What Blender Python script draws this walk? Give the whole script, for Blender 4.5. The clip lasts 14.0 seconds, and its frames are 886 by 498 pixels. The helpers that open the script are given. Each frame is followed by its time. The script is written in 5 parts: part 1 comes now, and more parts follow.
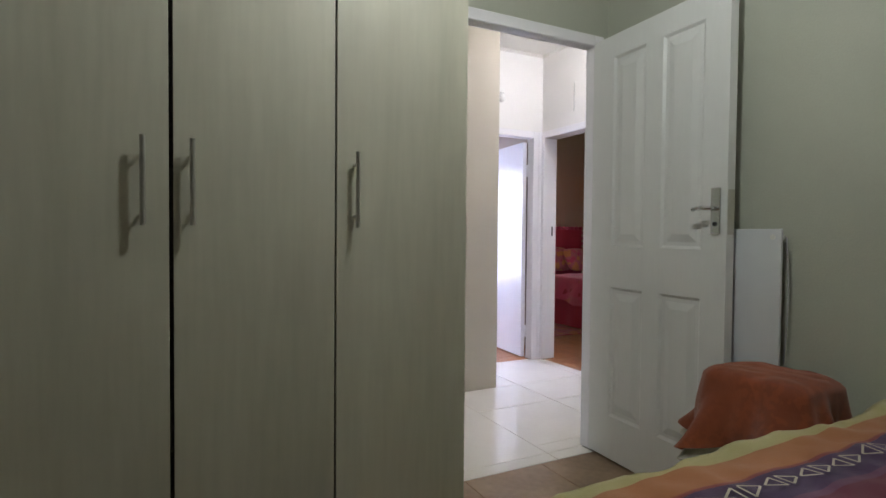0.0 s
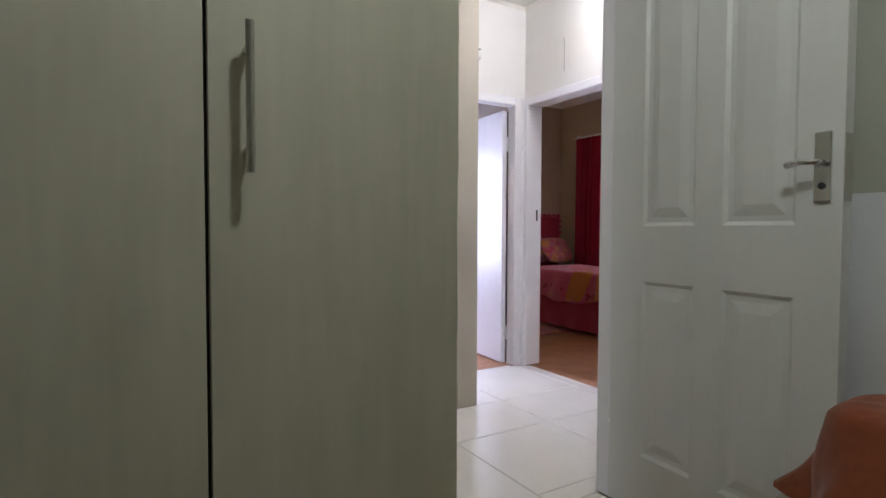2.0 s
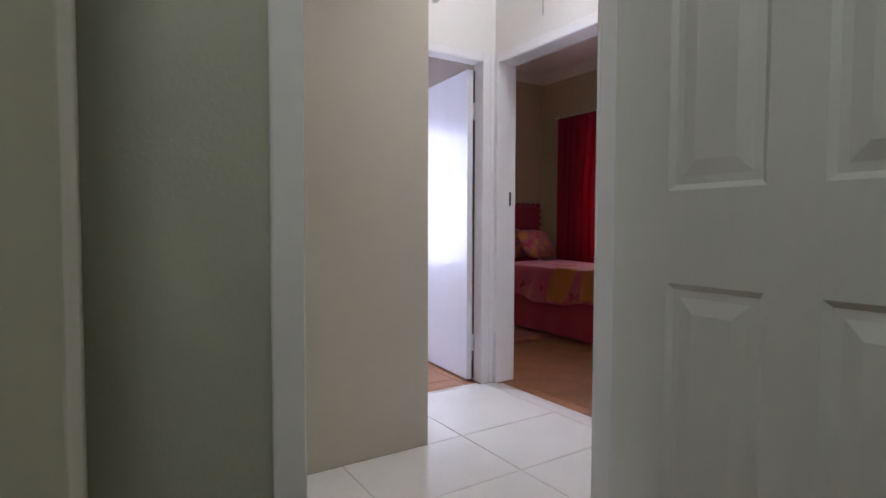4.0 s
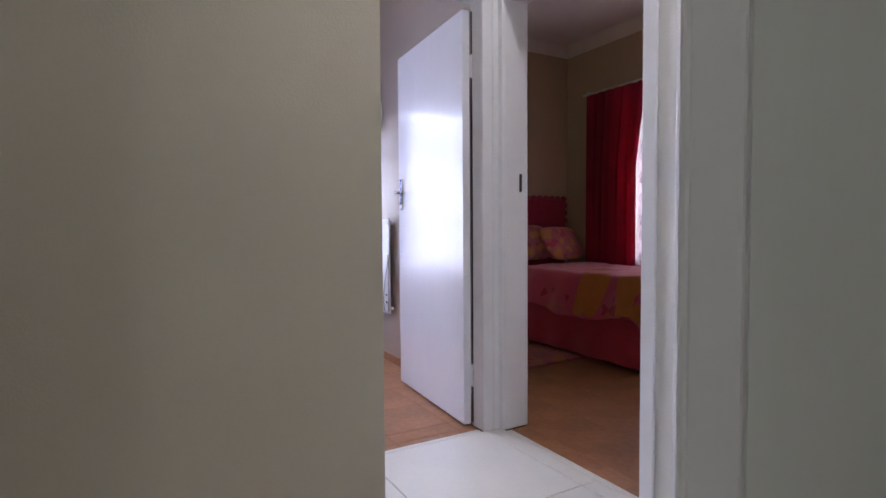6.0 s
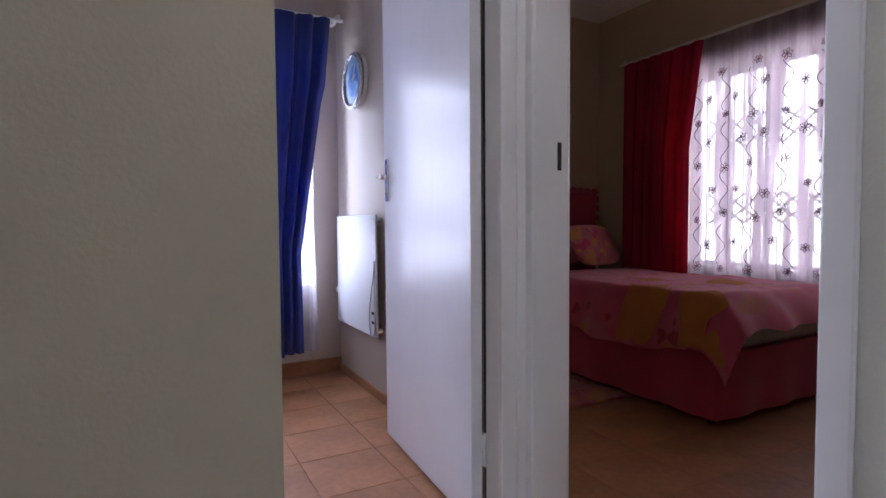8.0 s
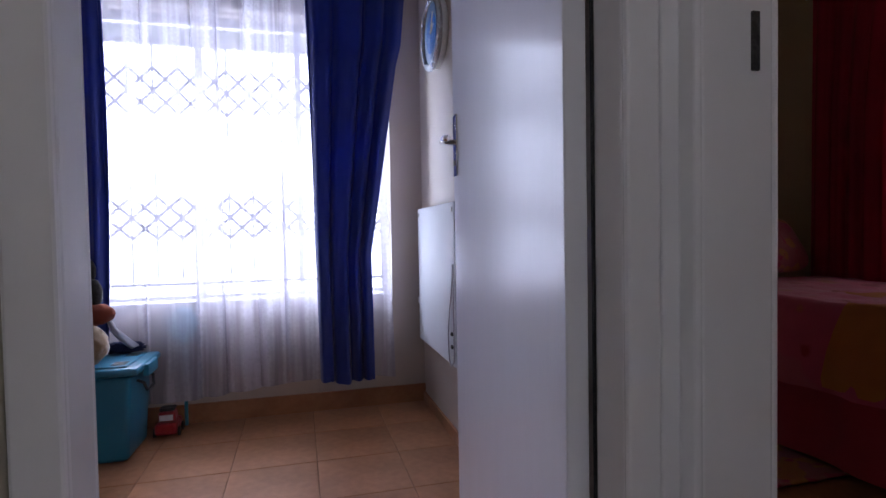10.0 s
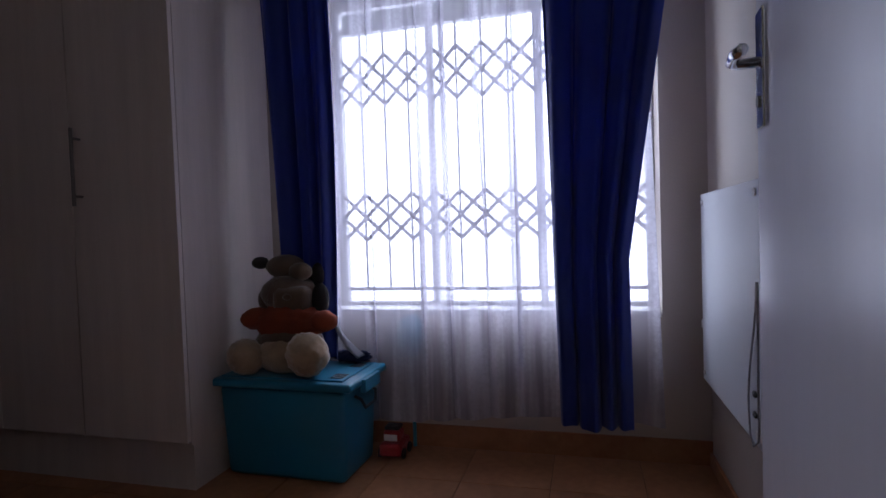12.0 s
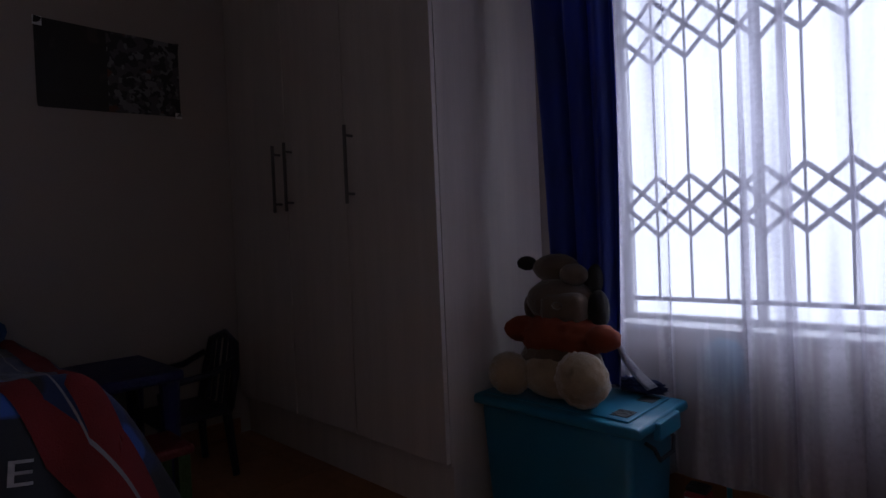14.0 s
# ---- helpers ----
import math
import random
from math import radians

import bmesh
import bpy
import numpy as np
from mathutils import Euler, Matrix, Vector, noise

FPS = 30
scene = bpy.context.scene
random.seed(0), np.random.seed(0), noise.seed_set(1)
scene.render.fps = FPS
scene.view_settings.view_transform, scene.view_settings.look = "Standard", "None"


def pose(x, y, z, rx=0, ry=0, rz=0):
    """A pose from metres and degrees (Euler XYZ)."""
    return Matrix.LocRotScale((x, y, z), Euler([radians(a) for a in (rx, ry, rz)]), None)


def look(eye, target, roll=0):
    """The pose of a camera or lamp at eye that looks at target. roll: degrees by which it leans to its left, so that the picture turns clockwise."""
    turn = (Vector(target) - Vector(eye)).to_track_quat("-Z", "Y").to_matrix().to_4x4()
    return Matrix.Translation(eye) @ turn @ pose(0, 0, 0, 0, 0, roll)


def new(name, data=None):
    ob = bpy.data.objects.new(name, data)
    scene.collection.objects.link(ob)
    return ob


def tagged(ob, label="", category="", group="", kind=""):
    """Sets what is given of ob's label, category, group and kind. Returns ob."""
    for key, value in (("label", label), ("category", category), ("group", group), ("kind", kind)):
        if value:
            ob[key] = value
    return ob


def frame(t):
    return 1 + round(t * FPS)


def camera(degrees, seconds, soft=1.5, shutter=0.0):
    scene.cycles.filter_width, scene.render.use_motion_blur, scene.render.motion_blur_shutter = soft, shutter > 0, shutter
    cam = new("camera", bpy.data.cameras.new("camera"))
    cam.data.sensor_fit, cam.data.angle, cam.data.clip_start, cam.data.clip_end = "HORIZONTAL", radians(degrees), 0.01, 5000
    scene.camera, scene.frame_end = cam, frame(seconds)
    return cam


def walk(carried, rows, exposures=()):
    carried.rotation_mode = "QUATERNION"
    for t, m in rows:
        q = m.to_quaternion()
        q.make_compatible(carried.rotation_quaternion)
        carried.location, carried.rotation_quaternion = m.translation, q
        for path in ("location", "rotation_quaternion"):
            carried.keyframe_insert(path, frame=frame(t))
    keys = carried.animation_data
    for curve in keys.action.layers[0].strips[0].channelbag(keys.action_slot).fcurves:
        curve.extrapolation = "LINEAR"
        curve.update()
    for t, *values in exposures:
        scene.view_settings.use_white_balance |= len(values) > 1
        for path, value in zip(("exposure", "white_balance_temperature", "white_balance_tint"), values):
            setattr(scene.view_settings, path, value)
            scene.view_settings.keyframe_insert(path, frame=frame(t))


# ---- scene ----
cam = camera(78.9, 14.0)
PATH = [
    (0, (0.014, -0.034, 1.09), (0.924, 1.746, 1.037), 0.5),
    (0.5, (0.098, 0.137, 1.066), (1.02, 1.91, 1.005), 0.4),
    (1, (0.169, 0.307, 1.051), (1.115, 2.068, 0.984), 0.5),
    (1.5, (0.241, 0.477, 1.043), (1.226, 2.216, 0.972), 0.3),
    (2, (0.336, 0.644, 1.028), (1.366, 2.357, 0.952), 0.2),
    (2.5, (0.45, 0.81, 1.018), (1.508, 2.506, 0.939), 0.3),
    (3, (0.599, 0.977, 1.019), (1.674, 2.661, 0.934), 0.3),
    (3.5, (0.741, 1.09, 0.993), (1.832, 2.764, 0.905), 0.2),
    (6, (1.499, 1.798, 0.935), (2.492, 3.532, 0.85), -0.4),
    (6.5, (1.616, 1.979, 0.93), (2.592, 3.722, 0.843), -0.5),
    (7, (1.727, 2.169, 0.932), (2.699, 3.915, 0.84), -0.4),
    (9.5, (2.317, 2.983, 0.893), (3.031, 4.85, 0.825), -1.0),
    (10, (2.409, 3.138, 0.867), (2.923, 5.07, 0.807), -1.0),
    (10.5, (2.463, 3.315, 0.874), (2.747, 5.294, 0.807), -1.3),
    (11, (2.512, 3.463, 0.872), (2.529, 5.461, 0.804), -1.5),
    (11.5, (2.566, 3.602, 0.879), (2.318, 5.586, 0.815), -1.7),
    (12, (2.589, 3.722, 0.886), (2.078, 5.654, 0.823), -1.9),
    (12.5, (2.556, 3.834, 0.883), (1.806, 5.687, 0.829), -2.0),
    (13, (2.529, 3.94, 0.881), (1.531, 5.672, 0.834), -2.4),
    (13.5, (2.449, 4.014, 0.878), (1.26, 5.622, 0.838), -2.3),
    (14, (2.382, 4.081, 0.874), (1.013, 5.539, 0.845), -2.4),
]
EXPOSURES = [(0.0, 0.85), (2.0, 0.72), (3.5, 0.48), (6.0, 0.18), (7.0, -0.04), (9.5, -0.82), (10.0, -1.1), (11.0, -1.56), (12.0, -2.12), (12.5, -2.4), (13.0, -2.56), (14.0, -2.88)]
walk(cam, [(t, look(*r)) for t, *r in PATH], EXPOSURES)

# ---- world and large lights ----
world = bpy.data.worlds.new("overcast_sky")
scene.world = world
world.use_nodes = True
wn = world.node_tree
sky = wn.nodes.new("ShaderNodeTexSky")
sky.sky_type = 'NISHITA'
sky.sun_disc = False
sky.sun_elevation = radians(50)
sky.sun_rotation = radians(20)
sky.dust_density = 3.0
wn.links.new(sky.outputs[0], wn.nodes["Background"].inputs[0])
wn.nodes["Background"].inputs[1].default_value = 0.15


def area_lamp(name, eye, target, w, h, watts, colour):
    d = bpy.data.lights.new(name, 'AREA')
    d.shape, d.size, d.size_y, d.energy, d.color = 'RECTANGLE', w, h, watts, colour
    ob = new(name, d)
    ob.matrix_world = look(eye, target)
    return ob


def point_lamp(name, at, watts, colour, radius):
    d = bpy.data.lights.new(name, 'POINT')
    d.energy, d.color, d.shadow_soft_size = watts, colour, radius
    ob = new(name, d)
    ob.location = at
    return ob


sun_data = bpy.data.lights.new("sun", 'SUN')
sun_data.energy, sun_data.angle, sun_data.color = 0.8, radians(12), (1.0, 0.97, 0.93)
sun = new("sun", sun_data)
sun.matrix_world = look((0, 20, 24), (0, 0, 0))

# daylight from outside the two bedroom windows
area_lamp("daylight_boys_window", (2.15, 7.4, 2.0), (2.15, 0, 1.9), 2.8, 4.0, 850, (0.69, 0.765, 1.02))
area_lamp("daylight_girls_window", (5.75, 4.4, 1.45), (0, 4.4, 1.2), 1.8, 1.7, 84, (0.88, 0.88, 1.0))
# added fill for the bathroom, which has no known window
area_lamp("bathroom_fill", (3.95, 0.75, 1.75), (3.7, 3, 1.3), 0.7, 0.7, 9, (1.0, 0.96, 0.86))
# added fill from the unseen west end of the passage
area_lamp("passage_fill", (-2.35, 2.7, 1.5), (3, 2.75, 1.6), 0.8, 1.3, 6, (0.95, 0.97, 1.0))
# the bedroom's ceiling lamp
point_lamp("bedroom_lamp_glow", (0.80, 0.78, 2.42), 15.5, (0.95, 1.0, 0.97), 0.06)
# added fill high in the hall, kept out of view; no known lamp
point_lamp("hall_fill", (2.70, 2.74, 2.50), 13, (0.96, 0.95, 1.0), 0.06)

# ---- materials ----


def material(name, colour, rough=0.6, metal=0.0, var=0.08, scale=6.0, fine=60.0, bump=0.02, stretch=(1, 1, 1), spec=0.5,
             rand=0.0, second=None, amount=0.5, coat=0.0, sheen=0.0, trans=0.0):
    m = bpy.data.materials.new(name)
    m.use_nodes = True
    nt = m.node_tree
    b = nt.nodes["Principled BSDF"]
    b.inputs["Roughness"].default_value = rough
    b.inputs["Metallic"].default_value = metal
    b.inputs["Specular IOR Level"].default_value = spec
    b.inputs["Coat Weight"].default_value = coat
    b.inputs["Sheen Weight"].default_value = sheen
    tc = nt.nodes.new("ShaderNodeTexCoord")
    mp = nt.nodes.new("ShaderNodeMapping")
    mp.inputs["Scale"].default_value = stretch
    nt.links.new(tc.outputs["Object"], mp.inputs["Vector"])
    n1 = nt.nodes.new("ShaderNodeTexNoise")
    n1.inputs["Scale"].default_value = scale
    n1.inputs["Detail"].default_value = 4
    n2 = nt.nodes.new("ShaderNodeTexNoise")
    n2.inputs["Scale"].default_value = fine
    n2.inputs["Detail"].default_value = 3
    for n in (n1, n2):
        nt.links.new(mp.outputs[0], n.inputs["Vector"])
    add = nt.nodes.new("ShaderNodeMath")
    add.operation = 'MULTIPLY_ADD'
    nt.links.new(n2.outputs["Fac"], add.inputs[0])
    add.inputs[1].default_value = 0.5
    nt.links.new(n1.outputs["Fac"], add.inputs[2])
    if rand:
        info = nt.nodes.new("ShaderNodeObjectInfo")
        isl = nt.nodes.new("ShaderNodeMath")
        isl.operation = 'MULTIPLY_ADD'
        nt.links.new(info.outputs["Random"], isl.inputs[0])
        isl.inputs[1].default_value = rand
        nt.links.new(add.outputs[0], isl.inputs[2])
        add = isl
    ramp = nt.nodes.new("ShaderNodeMapRange")
    ramp.inputs["From Min"].default_value = 0.45
    ramp.inputs["From Max"].default_value = 1.05 + rand
    nt.links.new(add.outputs[0], ramp.inputs["Value"])
    mix = nt.nodes.new("ShaderNodeMix")
    mix.data_type = 'RGBA'
    c = Vector(colour)
    s = Vector(second) if second else c
    lo, hi = c * (1 - var), s * (1 + var) if second else c * (1 + var)
    mix.inputs[6].default_value = (*[min(v, 0.95) for v in lo], 1)
    mix.inputs[7].default_value = (*[min(v, 0.95) for v in hi], 1)
    nt.links.new(ramp.outputs[0], mix.inputs[0])
    nt.links.new(mix.outputs[2], b.inputs["Base Color"])
    rr = nt.nodes.new("ShaderNodeMapRange")
    rr.inputs["To Min"].default_value = max(0.02, rough - 0.06)
    rr.inputs["To Max"].default_value = min(1.0, rough + 0.08)
    nt.links.new(n1.outputs["Fac"], rr.inputs["Value"])
    nt.links.new(rr.outputs[0], b.inputs["Roughness"])
    if bump:
        bp = nt.nodes.new("ShaderNodeBump")
        bp.inputs["Strength"].default_value = 0.5
        bp.inputs["Distance"].default_value = bump
        nt.links.new(n2.outputs["Fac"], bp.inputs["Height"])
        nt.links.new(bp.outputs[0], b.inputs["Normal"])
    if trans:
        tr = nt.nodes.new("ShaderNodeBsdfTranslucent")
        nt.links.new(mix.outputs[2], tr.inputs["Color"])
        ms = nt.nodes.new("ShaderNodeMixShader")
        ms.inputs[0].default_value = trans
        nt.links.new(b.outputs[0], ms.inputs[1])
        nt.links.new(tr.outputs[0], ms.inputs[2])
        nt.links.new(ms.outputs[0], nt.nodes["Material Output"].inputs["Surface"])
    return m


def sheer(name, colour, open_share, motif, motif_colour):
    """A net curtain: woven thread that lets part of the light straight through, with denser embroidered motifs."""
    m = bpy.data.materials.new(name)
    m.use_nodes = True
    nt = m.node_tree
    nt.nodes.remove(nt.nodes["Principled BSDF"])
    tc = nt.nodes.new("ShaderNodeTexCoord")
    mp = nt.nodes.new("ShaderNodeMapping")
    mp.inputs["Scale"].default_value = (1, 1, 1)
    nt.links.new(tc.outputs["Object"], mp.inputs["Vector"])
    band = nt.nodes.new("ShaderNodeTexNoise")
    band.inputs["Scale"].default_value = 1.0
    band.inputs["Detail"].default_value = 3
    mp.inputs["Scale"].default_value = (motif, motif, motif * 0.06)
    nt.links.new(mp.outputs[0], band.inputs["Vector"])
    fl = nt.nodes.new("ShaderNodeMapRange")
    fl.inputs["From Min"].default_value = 0.42
    fl.inputs["From Max"].default_value = 0.62
    nt.links.new(band.outputs["Fac"], fl.inputs["Value"])
    no = nt.nodes.new("ShaderNodeTexNoise")
    no.inputs["Scale"].default_value = 70
    nt.links.new(tc.outputs["Object"], no.inputs["Vector"])
    mul = nt.nodes.new("ShaderNodeMath")
    mul.operation = 'MULTIPLY'
    nt.links.new(fl.outputs[0], mul.inputs[0])
    nt.links.new(no.outputs["Fac"], mul.inputs[1])
    col = nt.nodes.new("ShaderNodeMix")
    col.data_type = 'RGBA'
    col.inputs[6].default_value = (*colour, 1)
    col.inputs[7].default_value = (*motif_colour, 1)
    nt.links.new(mul.outputs[0], col.inputs[0])
    dif = nt.nodes.new("ShaderNodeBsdfDiffuse")
    tra = nt.nodes.new("ShaderNodeBsdfTranslucent")
    clear = nt.nodes.new("ShaderNodeBsdfTransparent")
    for n in (dif, tra):
        nt.links.new(col.outputs[2], n.inputs["Color"])
    cloth = nt.nodes.new("ShaderNodeMixShader")
    cloth.inputs[0].default_value = 0.5
    nt.links.new(dif.outputs[0], cloth.inputs[1])
    nt.links.new(tra.outputs[0], cloth.inputs[2])
    dens = nt.nodes.new("ShaderNodeMapRange")
    dens.inputs["From Max"].default_value = 1.0
    dens.inputs["To Min"].default_value = 1 - open_share - 0.08
    dens.inputs["To Max"].default_value = 1 - open_share + 0.32
    soft = nt.nodes.new("ShaderNodeMath")
    soft.operation = 'MULTIPLY_ADD'
    nt.links.new(fl.outputs[0], soft.inputs[0])
    soft.inputs[1].default_value = 0.62
    nt.links.new(mul.outputs[0], soft.inputs[2])
    nt.links.new(soft.outputs[0], dens.inputs["Value"])
    fin = nt.nodes.new("ShaderNodeMixShader")
    nt.links.new(dens.outputs[0], fin.inputs[0])
    nt.links.new(clear.outputs[0], fin.inputs[1])
    nt.links.new(cloth.outputs[0], fin.inputs[2])
    nt.links.new(fin.outputs[0], nt.nodes["Material Output"].inputs["Surface"])
    return m


def patterned(name, stops, axis, rough=0.85, noise_scale=9.0, wobble=0.02):
    """Printed cloth whose colour runs in bands along one axis (0 x, 1 y, 2 z); stops: (metres, colour)."""
    m = material(name, (0.5, 0.5, 0.5), rough, var=0.1, scale=noise_scale, fine=320, bump=0.003, sheen=0.2)
    nt = m.node_tree
    b = nt.nodes["Principled BSDF"]
    tc = nt.nodes.new("ShaderNodeTexCoord")
    sep = nt.nodes.new("ShaderNodeSeparateXYZ")
    nt.links.new(tc.outputs["Object"], sep.inputs[0])
    n = nt.nodes.new("ShaderNodeTexNoise")
    n.inputs["Scale"].default_value = noise_scale
    n.inputs["Detail"].default_value = 5
    nt.links.new(tc.outputs["Object"], n.inputs["Vector"])
    sh = nt.nodes.new("ShaderNodeMath")
    sh.operation = 'MULTIPLY_ADD'
    nt.links.new(n.outputs["Fac"], sh.inputs[0])
    sh.inputs[1].default_value = wobble
    nt.links.new(sep.outputs[axis], sh.inputs[2])
    lo, hi = stops[0][0], stops[-1][0]
    mr = nt.nodes.new("ShaderNodeMapRange")
    mr.inputs["From Min"].default_value, mr.inputs["From Max"].default_value = lo, hi
    nt.links.new(sh.outputs[0], mr.inputs["Value"])
    cr = nt.nodes.new("ShaderNodeValToRGB")
    cr.color_ramp.interpolation = 'CONSTANT'
    while len(cr.color_ramp.elements) < len(stops):
        cr.color_ramp.elements.new(0.5)
    for e, (v, c) in zip(cr.color_ramp.elements, stops):
        e.position = (v - lo) / (hi - lo)
        e.color = (*c, 1)
    nt.links.new(mr.outputs[0], cr.inputs[0])
    old = b.inputs["Base Color"].links[0].from_socket
    mul = nt.nodes.new("ShaderNodeMix")
    mul.data_type, mul.blend_type = 'RGBA', 'OVERLAY'
    mul.inputs[0].default_value = 0.6
    nt.links.new(cr.outputs[0], mul.inputs[6])
    nt.links.new(old, mul.inputs[7])
    nt.links.new(mul.outputs[2], b.inputs["Base Color"])
    return m


def blotched(name, base, spots, rough=0.85):
    """Printed cloth with large irregular patches; spots: (scale, threshold, colour)."""
    m = material(name, base, rough, var=0.15, scale=7, fine=320, bump=0.003, sheen=0.2)
    nt = m.node_tree
    b = nt.nodes["Principled BSDF"]
    tc = nt.nodes.new("ShaderNodeTexCoord")
    last = b.inputs["Base Color"].links[0].from_socket
    for i, (sc, th, col) in enumerate(spots):
        n = nt.nodes.new("ShaderNodeTexNoise")
        n.inputs["Scale"].default_value = sc
        n.inputs["Detail"].default_value = 1.5
        mp = nt.nodes.new("ShaderNodeMapping")
        mp.inputs["Location"].default_value = (3.1 * i, 1.7 * i, 0.4)
        nt.links.new(tc.outputs["Object"], mp.inputs["Vector"])
        nt.links.new(mp.outputs[0], n.inputs["Vector"])
        r = nt.nodes.new("ShaderNodeMapRange")
        r.inputs["From Min"].default_value, r.inputs["From Max"].default_value = th, th + 0.03
        nt.links.new(n.outputs["Fac"], r.inputs["Value"])
        mx = nt.nodes.new("ShaderNodeMix")
        mx.data_type = 'RGBA'
        nt.links.new(r.outputs[0], mx.inputs[0])
        nt.links.new(last, mx.inputs[6])
        mx.inputs[7].default_value = (*col, 1)
        last = mx.outputs[2]
    nt.links.new(last, b.inputs["Base Color"])
    return m


M_WALL = material("cream_wall_paint", (0.475, 0.43, 0.345), 0.55, var=0.05, scale=1.6, fine=140, bump=0.0015)
M_WALL_HALL = material("pale_hall_paint", (0.76, 0.745, 0.73), 0.5, var=0.05, scale=1.6, fine=140, bump=0.0015)
M_WALL_BED = material("sage_grey_wall_paint", (0.42, 0.43, 0.36), 0.6, var=0.05, scale=1.6, fine=140, bump=0.0015)
M_WALL_GIRL = material("tan_wall_paint", (0.50, 0.40, 0.27), 0.6, var=0.05, scale=1.6, fine=140, bump=0.0015)
M_WALL_BOY = material("lilac_grey_wall_paint", (0.45, 0.38, 0.325), 0.5, var=0.05, scale=1.6, fine=140, bump=0.0015)
M_CEIL = material("white_ceiling_paint", (0.76, 0.74, 0.70), 0.8, var=0.04, scale=2, fine=90, bump=0.002)
M_FRAME = material("white_gloss_frame_paint", (0.82, 0.81, 0.84), 0.2, var=0.02, scale=4, fine=30, bump=0.0002)
M_LEAF = material("white_gloss_door_paint", (0.77, 0.76, 0.81), 0.165, var=0.03, scale=3, fine=35, bump=0.0003, stretch=(1, 1, 0.2), spec=0.38)
M_LEAF1 = material("white_satin_door_paint", (0.72, 0.73, 0.72), 0.4, var=0.03, scale=3, fine=70, bump=0.001, stretch=(1, 1, 0.15))
M_WOODGRAIN = material("pale_woodgrain_laminate", (0.445, 0.435, 0.35), 0.45, var=0.05, scale=2.2, fine=13, bump=0.0002, stretch=(3.4, 3.4, 0.30), second=(0.525, 0.51, 0.42))
M_WARD2 = material("pale_laminate", (0.62, 0.54, 0.48), 0.4, var=0.08, scale=3, fine=26, bump=0.0005, stretch=(6, 6, 0.35))
# near-black colour for the shade between cupboard doors
M_GAP_SHADE = material("gap_shade", (0.03, 0.025, 0.02), 0.8, var=0.1)
M_STEEL = material("brushed_steel", (0.55, 0.53, 0.50), 0.3, 1.0, var=0.06, scale=20, fine=200, bump=0.0003)
M_CHROME = material("chrome", (0.75, 0.76, 0.78), 0.12, 1.0, var=0.03, scale=20, bump=0)
M_HTILE = material("cream_porcelain_tile", (0.83, 0.79, 0.74), 0.16, var=0.05, scale=3.5, fine=50, bump=0.0004, rand=0.12)
M_BTILE = material("terracotta_tile", (0.29, 0.12, 0.05), 0.46, var=0.22, scale=4, fine=30, bump=0.001, rand=0.14, second=(0.38, 0.175, 0.085), spec=0.32)
M_BTILE_TAN = material("worn_tan_tile", (0.25, 0.165, 0.105), 0.42, var=0.2, scale=4, fine=30, bump=0.001, rand=0.14, second=(0.34, 0.24, 0.16), spec=0.35)
M_GROUT = material("brown_grout", (0.22, 0.105, 0.055), 0.9, var=0.15, fine=200)
M_GROUT_LIGHT = material("dark_grout", (0.42, 0.38, 0.33), 0.9, var=0.15, fine=200)
M_BATHTILE = material("glazed_cream_wall_tile", (0.60, 0.535, 0.39), 0.18, var=0.05, scale=3, fine=30, bump=0.0005, rand=0.1)
M_HEATER = material("white_panel_heater", (0.66, 0.68, 0.71), 0.45, var=0.03, scale=4, fine=200, bump=0.0006)
M_PLASTIC_W = material("white_plastic", (0.75, 0.75, 0.73), 0.4, var=0.04)
M_BRONZE = material("dull_bronze", (0.16, 0.12, 0.08), 0.5, 0.6, var=0.1)
M_BLACK = material("black_plastic", (0.02, 0.02, 0.022), 0.45, var=0.1)
M_BLUECURT = material("royal_blue_curtain", (0.016, 0.038, 0.25), 0.62, var=0.25, scale=3, fine=350, bump=0.001, sheen=0.3, trans=0.34)
M_REDCURT = material("crimson_curtain", (0.50, 0.012, 0.07), 0.75, var=0.2, scale=3, fine=350, bump=0.001, sheen=0.2, trans=0.5)
M_TEAL = material("teal_storage_plastic", (0.012, 0.165, 0.27), 0.33, var=0.06, scale=3, fine=120, bump=0.0006, spec=0.5)
M_IRON = material("grey_painted_iron", (0.27, 0.27, 0.30), 0.5, 0.2, var=0.1)
M_WINFRAME = material("white_window_frame", (0.7, 0.7, 0.7), 0.4, var=0.05)


# ---- building helpers ----
ORIGIN = {}


def put(bm, name, mat, at=(0, 0, 0), smooth=False):
    me = bpy.data.meshes.new(name)
    bmesh.ops.recalc_face_normals(bm, faces=bm.faces)
    bmesh.ops.translate(bm, verts=bm.verts, vec=-Vector(at))
    bm.to_mesh(me)
    bm.free()
    for m in (mat if isinstance(mat, (list, tuple)) else [mat]):
        me.materials.append(m)
    if smooth:
        for f in me.polygons:
            f.use_smooth = True
    return me


def thing(name, at, label, category, group="", kind=""):
    ob = new(name)
    ob.location = at
    ob.empty_display_size = 0.1
    ORIGIN[ob] = Vector(at)
    return tagged(ob, label, category, group, kind)


def part(name, bm, mat, parent, label="", smooth=False, kind=""):
    """Links a bmesh in world coordinates as one mesh under a thing or a part."""
    me = put(bm, name, mat, ORIGIN[parent], smooth)
    ob = new(name, me)
    ob.parent = parent
    ORIGIN[ob] = ORIGIN[parent]
    return tagged(ob, label, kind=kind)


def solo(name, bm, mat, label, category="", kind="", smooth=False, group=""):
    ob = new(name, put(bm, name, mat, (0, 0, 0), smooth))
    ORIGIN[ob] = Vector((0, 0, 0))
    return tagged(ob, label, category, group, kind)


